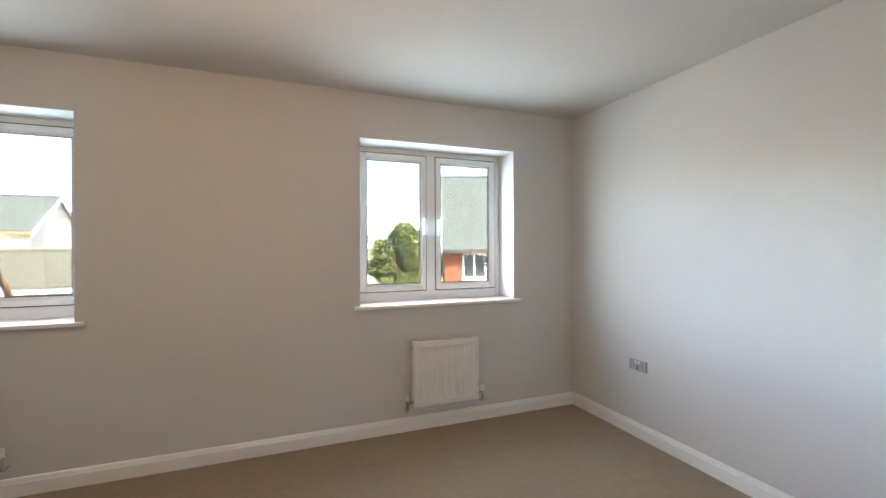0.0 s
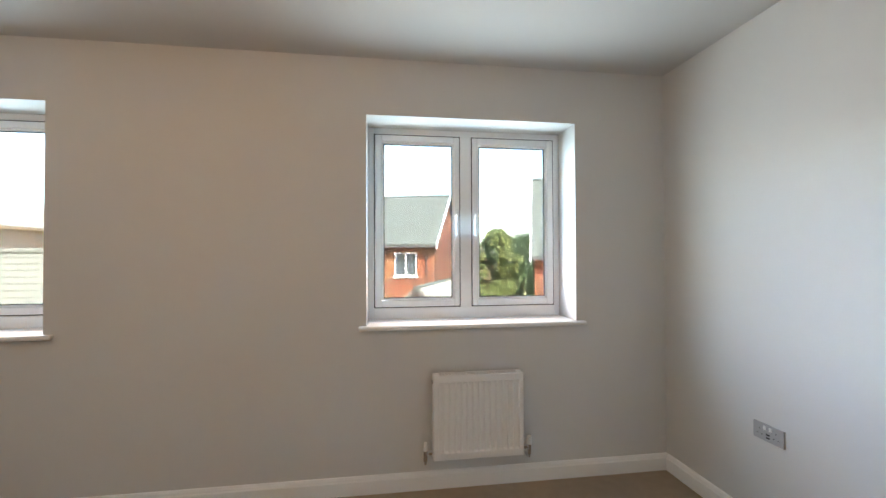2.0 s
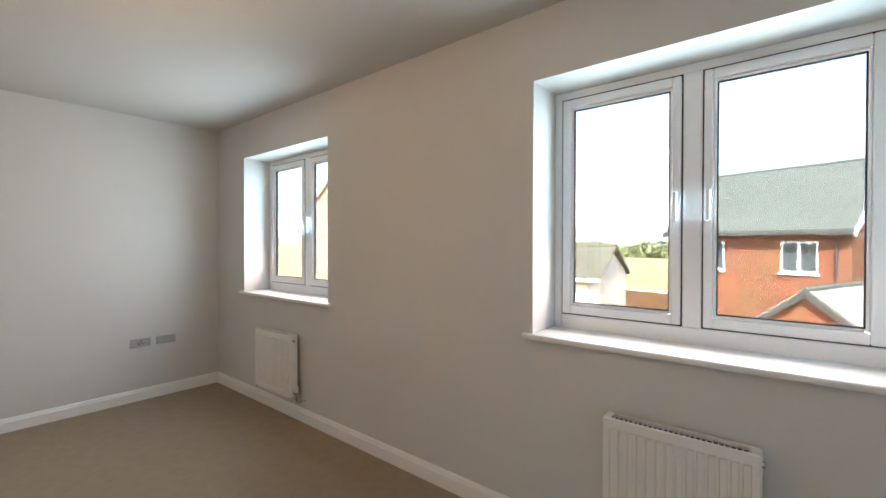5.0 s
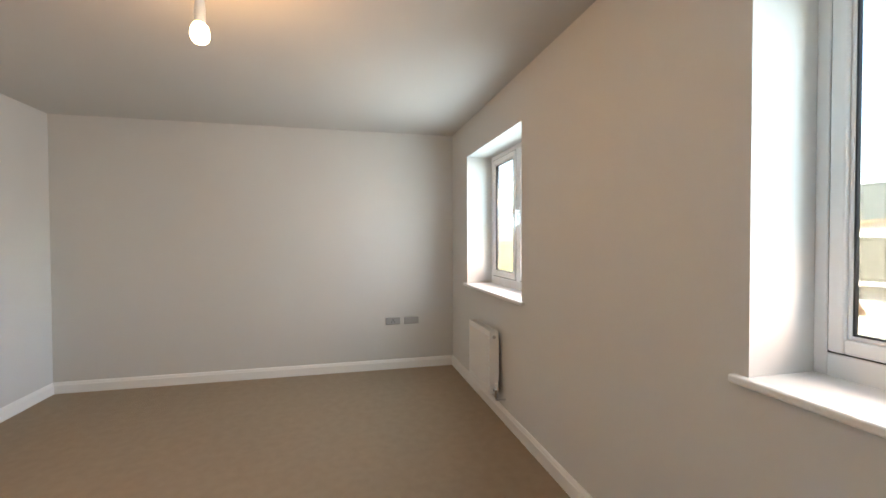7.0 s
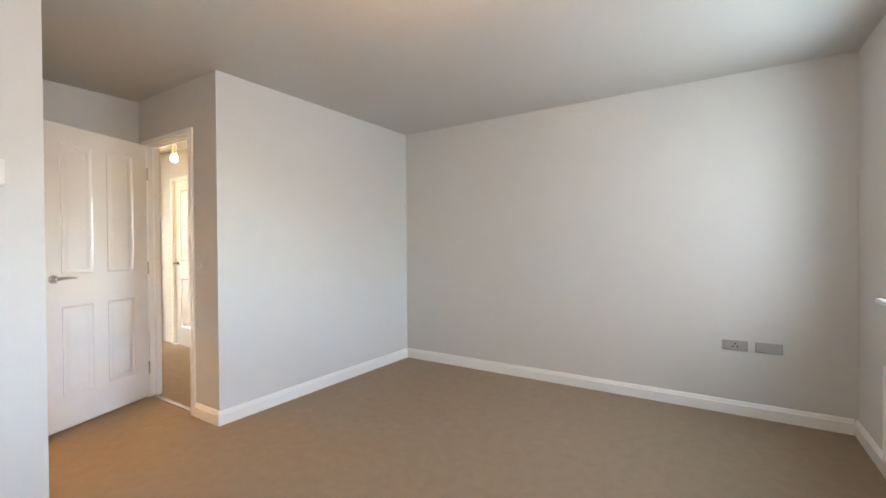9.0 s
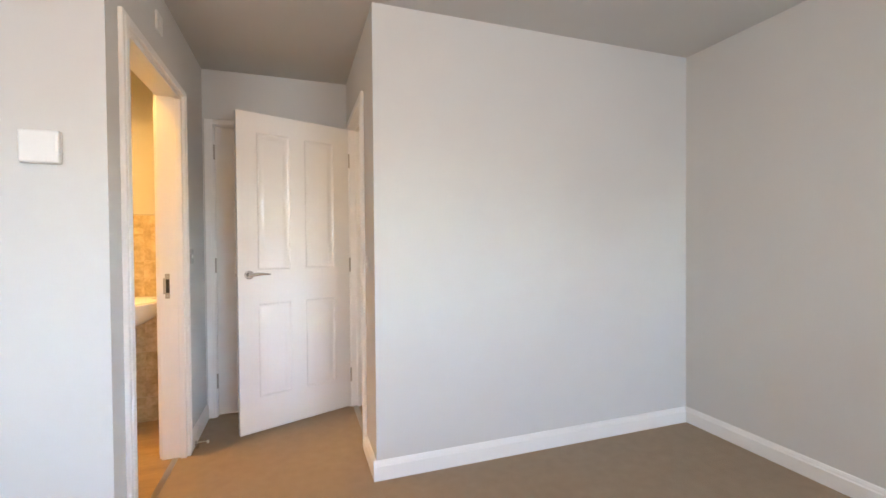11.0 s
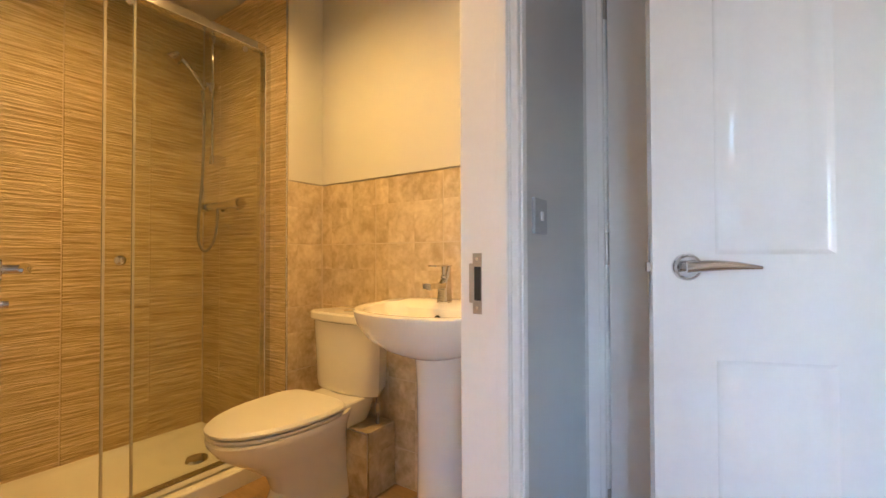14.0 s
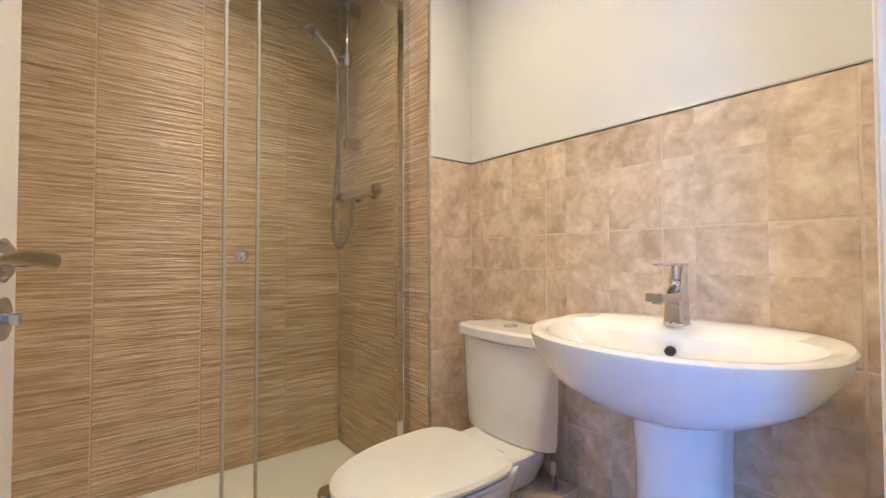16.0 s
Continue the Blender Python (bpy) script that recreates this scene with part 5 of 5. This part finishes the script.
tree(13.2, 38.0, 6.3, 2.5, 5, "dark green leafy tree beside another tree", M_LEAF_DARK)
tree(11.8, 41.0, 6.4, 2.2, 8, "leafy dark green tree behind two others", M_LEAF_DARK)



def hedgerow(x0, y0, x1, y1, h, seed):
    """Far hedge: many leafy clumps along a field edge, with an uneven top."""
    rnd = random.Random(seed)
    a, d = Vector((x0, y0, GZ)), Vector((x1 - x0, y1 - y0, 0))
    verts, faces = [], []
    for k in range(1500):
        t = rnd.random()
        top = h * (0.55 + 0.30 * math.sin(t * 37 + seed) * math.sin(t * 11) + 0.15 * rnd.random())
        c = a + d * t + Vector((rnd.gauss(0, 0.8), rnd.gauss(0, 0.8), top * rnd.random()))
        q = Euler((rnd.random() * 6, rnd.random() * 6, rnd.random() * 6)).to_matrix()
        w, i = 0.9 + 0.9 * rnd.random(), len(verts)
        verts += [c + q @ Vector(v) * w for v in ((-1, 0, 0), (0, -0.7, 0.2), (1, 0, 0), (0, 0.7, 0.2))]
        faces.append((i, i + 1, i + 2, i + 3))
    me = bpy.data.meshes.new("hedgerow")
    me.from_pydata(verts, [], faces)
    me.materials.append(M_HEDGE)
    tagged(new("hedgerow", me), "green hedgerow along the far fields, paled for haze", "hedge", "field hedges", "stuff")


hedgerow(-130, 170, 30, 150, 5.0, 2)
hedgerow(-190, 270, 70, 250, 8.0, 4)

# ---- wall tiles, last ----
wall_s = bpy.data.objects["wall_ensuite_south"]
wall_e = bpy.data.objects["wall_ensuite_east"]


def tile_mesh(w, h, t, mat, bev=0.0025):
    """One tile lying in x and z, face towards +y."""
    me = bpy.data.meshes.new("tile")
    bm = bmesh.new()
    v = [bm.verts.new(p) for p in ((0, 0, 0), (w, 0, 0), (w, 0, h), (0, 0, h), (0, t - bev, 0), (w, t - bev, 0), (w, t - bev, h), (0, t - bev, h), (bev, t, bev), (w - bev, t, bev), (w - bev, t, h - bev), (bev, t, h - bev))]
    for f in ((0, 1, 5, 4), (1, 2, 6, 5), (2, 3, 7, 6), (3, 0, 4, 7), (4, 5, 9, 8), (5, 6, 10, 9), (6, 7, 11, 10), (7, 4, 8, 11), (8, 9, 10, 11)):
        bm.faces.new([v[i] for i in f])
    bmesh.ops.recalc_face_normals(bm, faces=bm.faces)
    bm.to_mesh(me)
    bm.free()
    me.materials.append(mat)
    return me


def tiled(parent, m, us, zs, t, mat, gap=0.0028):
    """Tiles between the lines us and zs on a wall face whose local x and +y are given by m."""
    cache = {}
    for a, b in zip(us, us[1:]):
        for c, d in zip(zs, zs[1:]):
            key = (round(b - a, 3), round(d - c, 3))
            if key not in cache:
                cache[key] = tile_mesh(b - a - gap, d - c - gap, t, mat)
            o = new("tile", cache[key])
            o.parent = parent
            o.matrix_world = m @ pose(a + gap / 2, 0, c + gap / 2)
    bm = bmesh.new()
    box(bm, us[0], us[-1], -0.003, t - 0.0012, zs[0], zs[-1])
    g = part("grout", bm, M_GROUT_BROWN if mat is M_WAVE_X else M_GROUT, parent)
    g.matrix_world = m


ROWS = [0.0, 0.165, 0.468, 0.771, 1.074, 1.377]
tiled(wall_s, pose(0, EN_Y0, 0), [EN_X0, 0.709, 1.091, 1.472, PIER_X - 0.008], ROWS, 0.008, M_STONE_TILE)
tiled(wall_s, pose(PIER_X, 0, 0, 0, 0, 90), [EN_Y0 + 0.008, PIER_Y + 0.006], ROWS, 0.008, M_STONE_TILE)
WROWS = [0.055, 0.20, 0.80, 1.40, 2.00, H]
tiled(wall_s, pose(0, PIER_Y, 0), [PIER_X - 0.006, 2.09, 2.44, EN_X1 - 0.010], WROWS, 0.010, M_WAVE_X)
tiled(wall_e, pose(EN_X1, 0, 0, 0, 0, 90), [PIER_Y + 0.012, -1.285, -0.932, -0.578, EN_Y1 - 0.002], WROWS, 0.010, M_WAVE_X)
bm = bmesh.new()
box(bm, EN_X0 + 0.001, PIER_X - 0.001, EN_Y0 + 0.0, EN_Y0 + 0.010, 1.378, 1.383, 0.001)
box(bm, PIER_X - 0.010, PIER_X, EN_Y0 + 0.010, PIER_Y + 0.004, 1.378, 1.383, 0.001)
part("tile_trim", bm, M_STEEL, wall_s, "satin metal tile trim")
bm = bmesh.new()
box(bm, PIER_X - 0.011, PIER_X - 0.003, PIER_Y + 0.003, PIER_Y + 0.012, 0.0, H, 0.002)
part("corner_trim", bm, M_CHROME, wall_s, "chrome corner trim")
bm = bmesh.new()
box(bm, PIER_X - 0.013, PIER_X - 0.0075, EN_Y0 + 0.0075, EN_Y0 + 0.013, 0.0, 1.377, 0.001)
part("corner_bead", bm, M_GROUT, wall_s, "pale silicone bead")
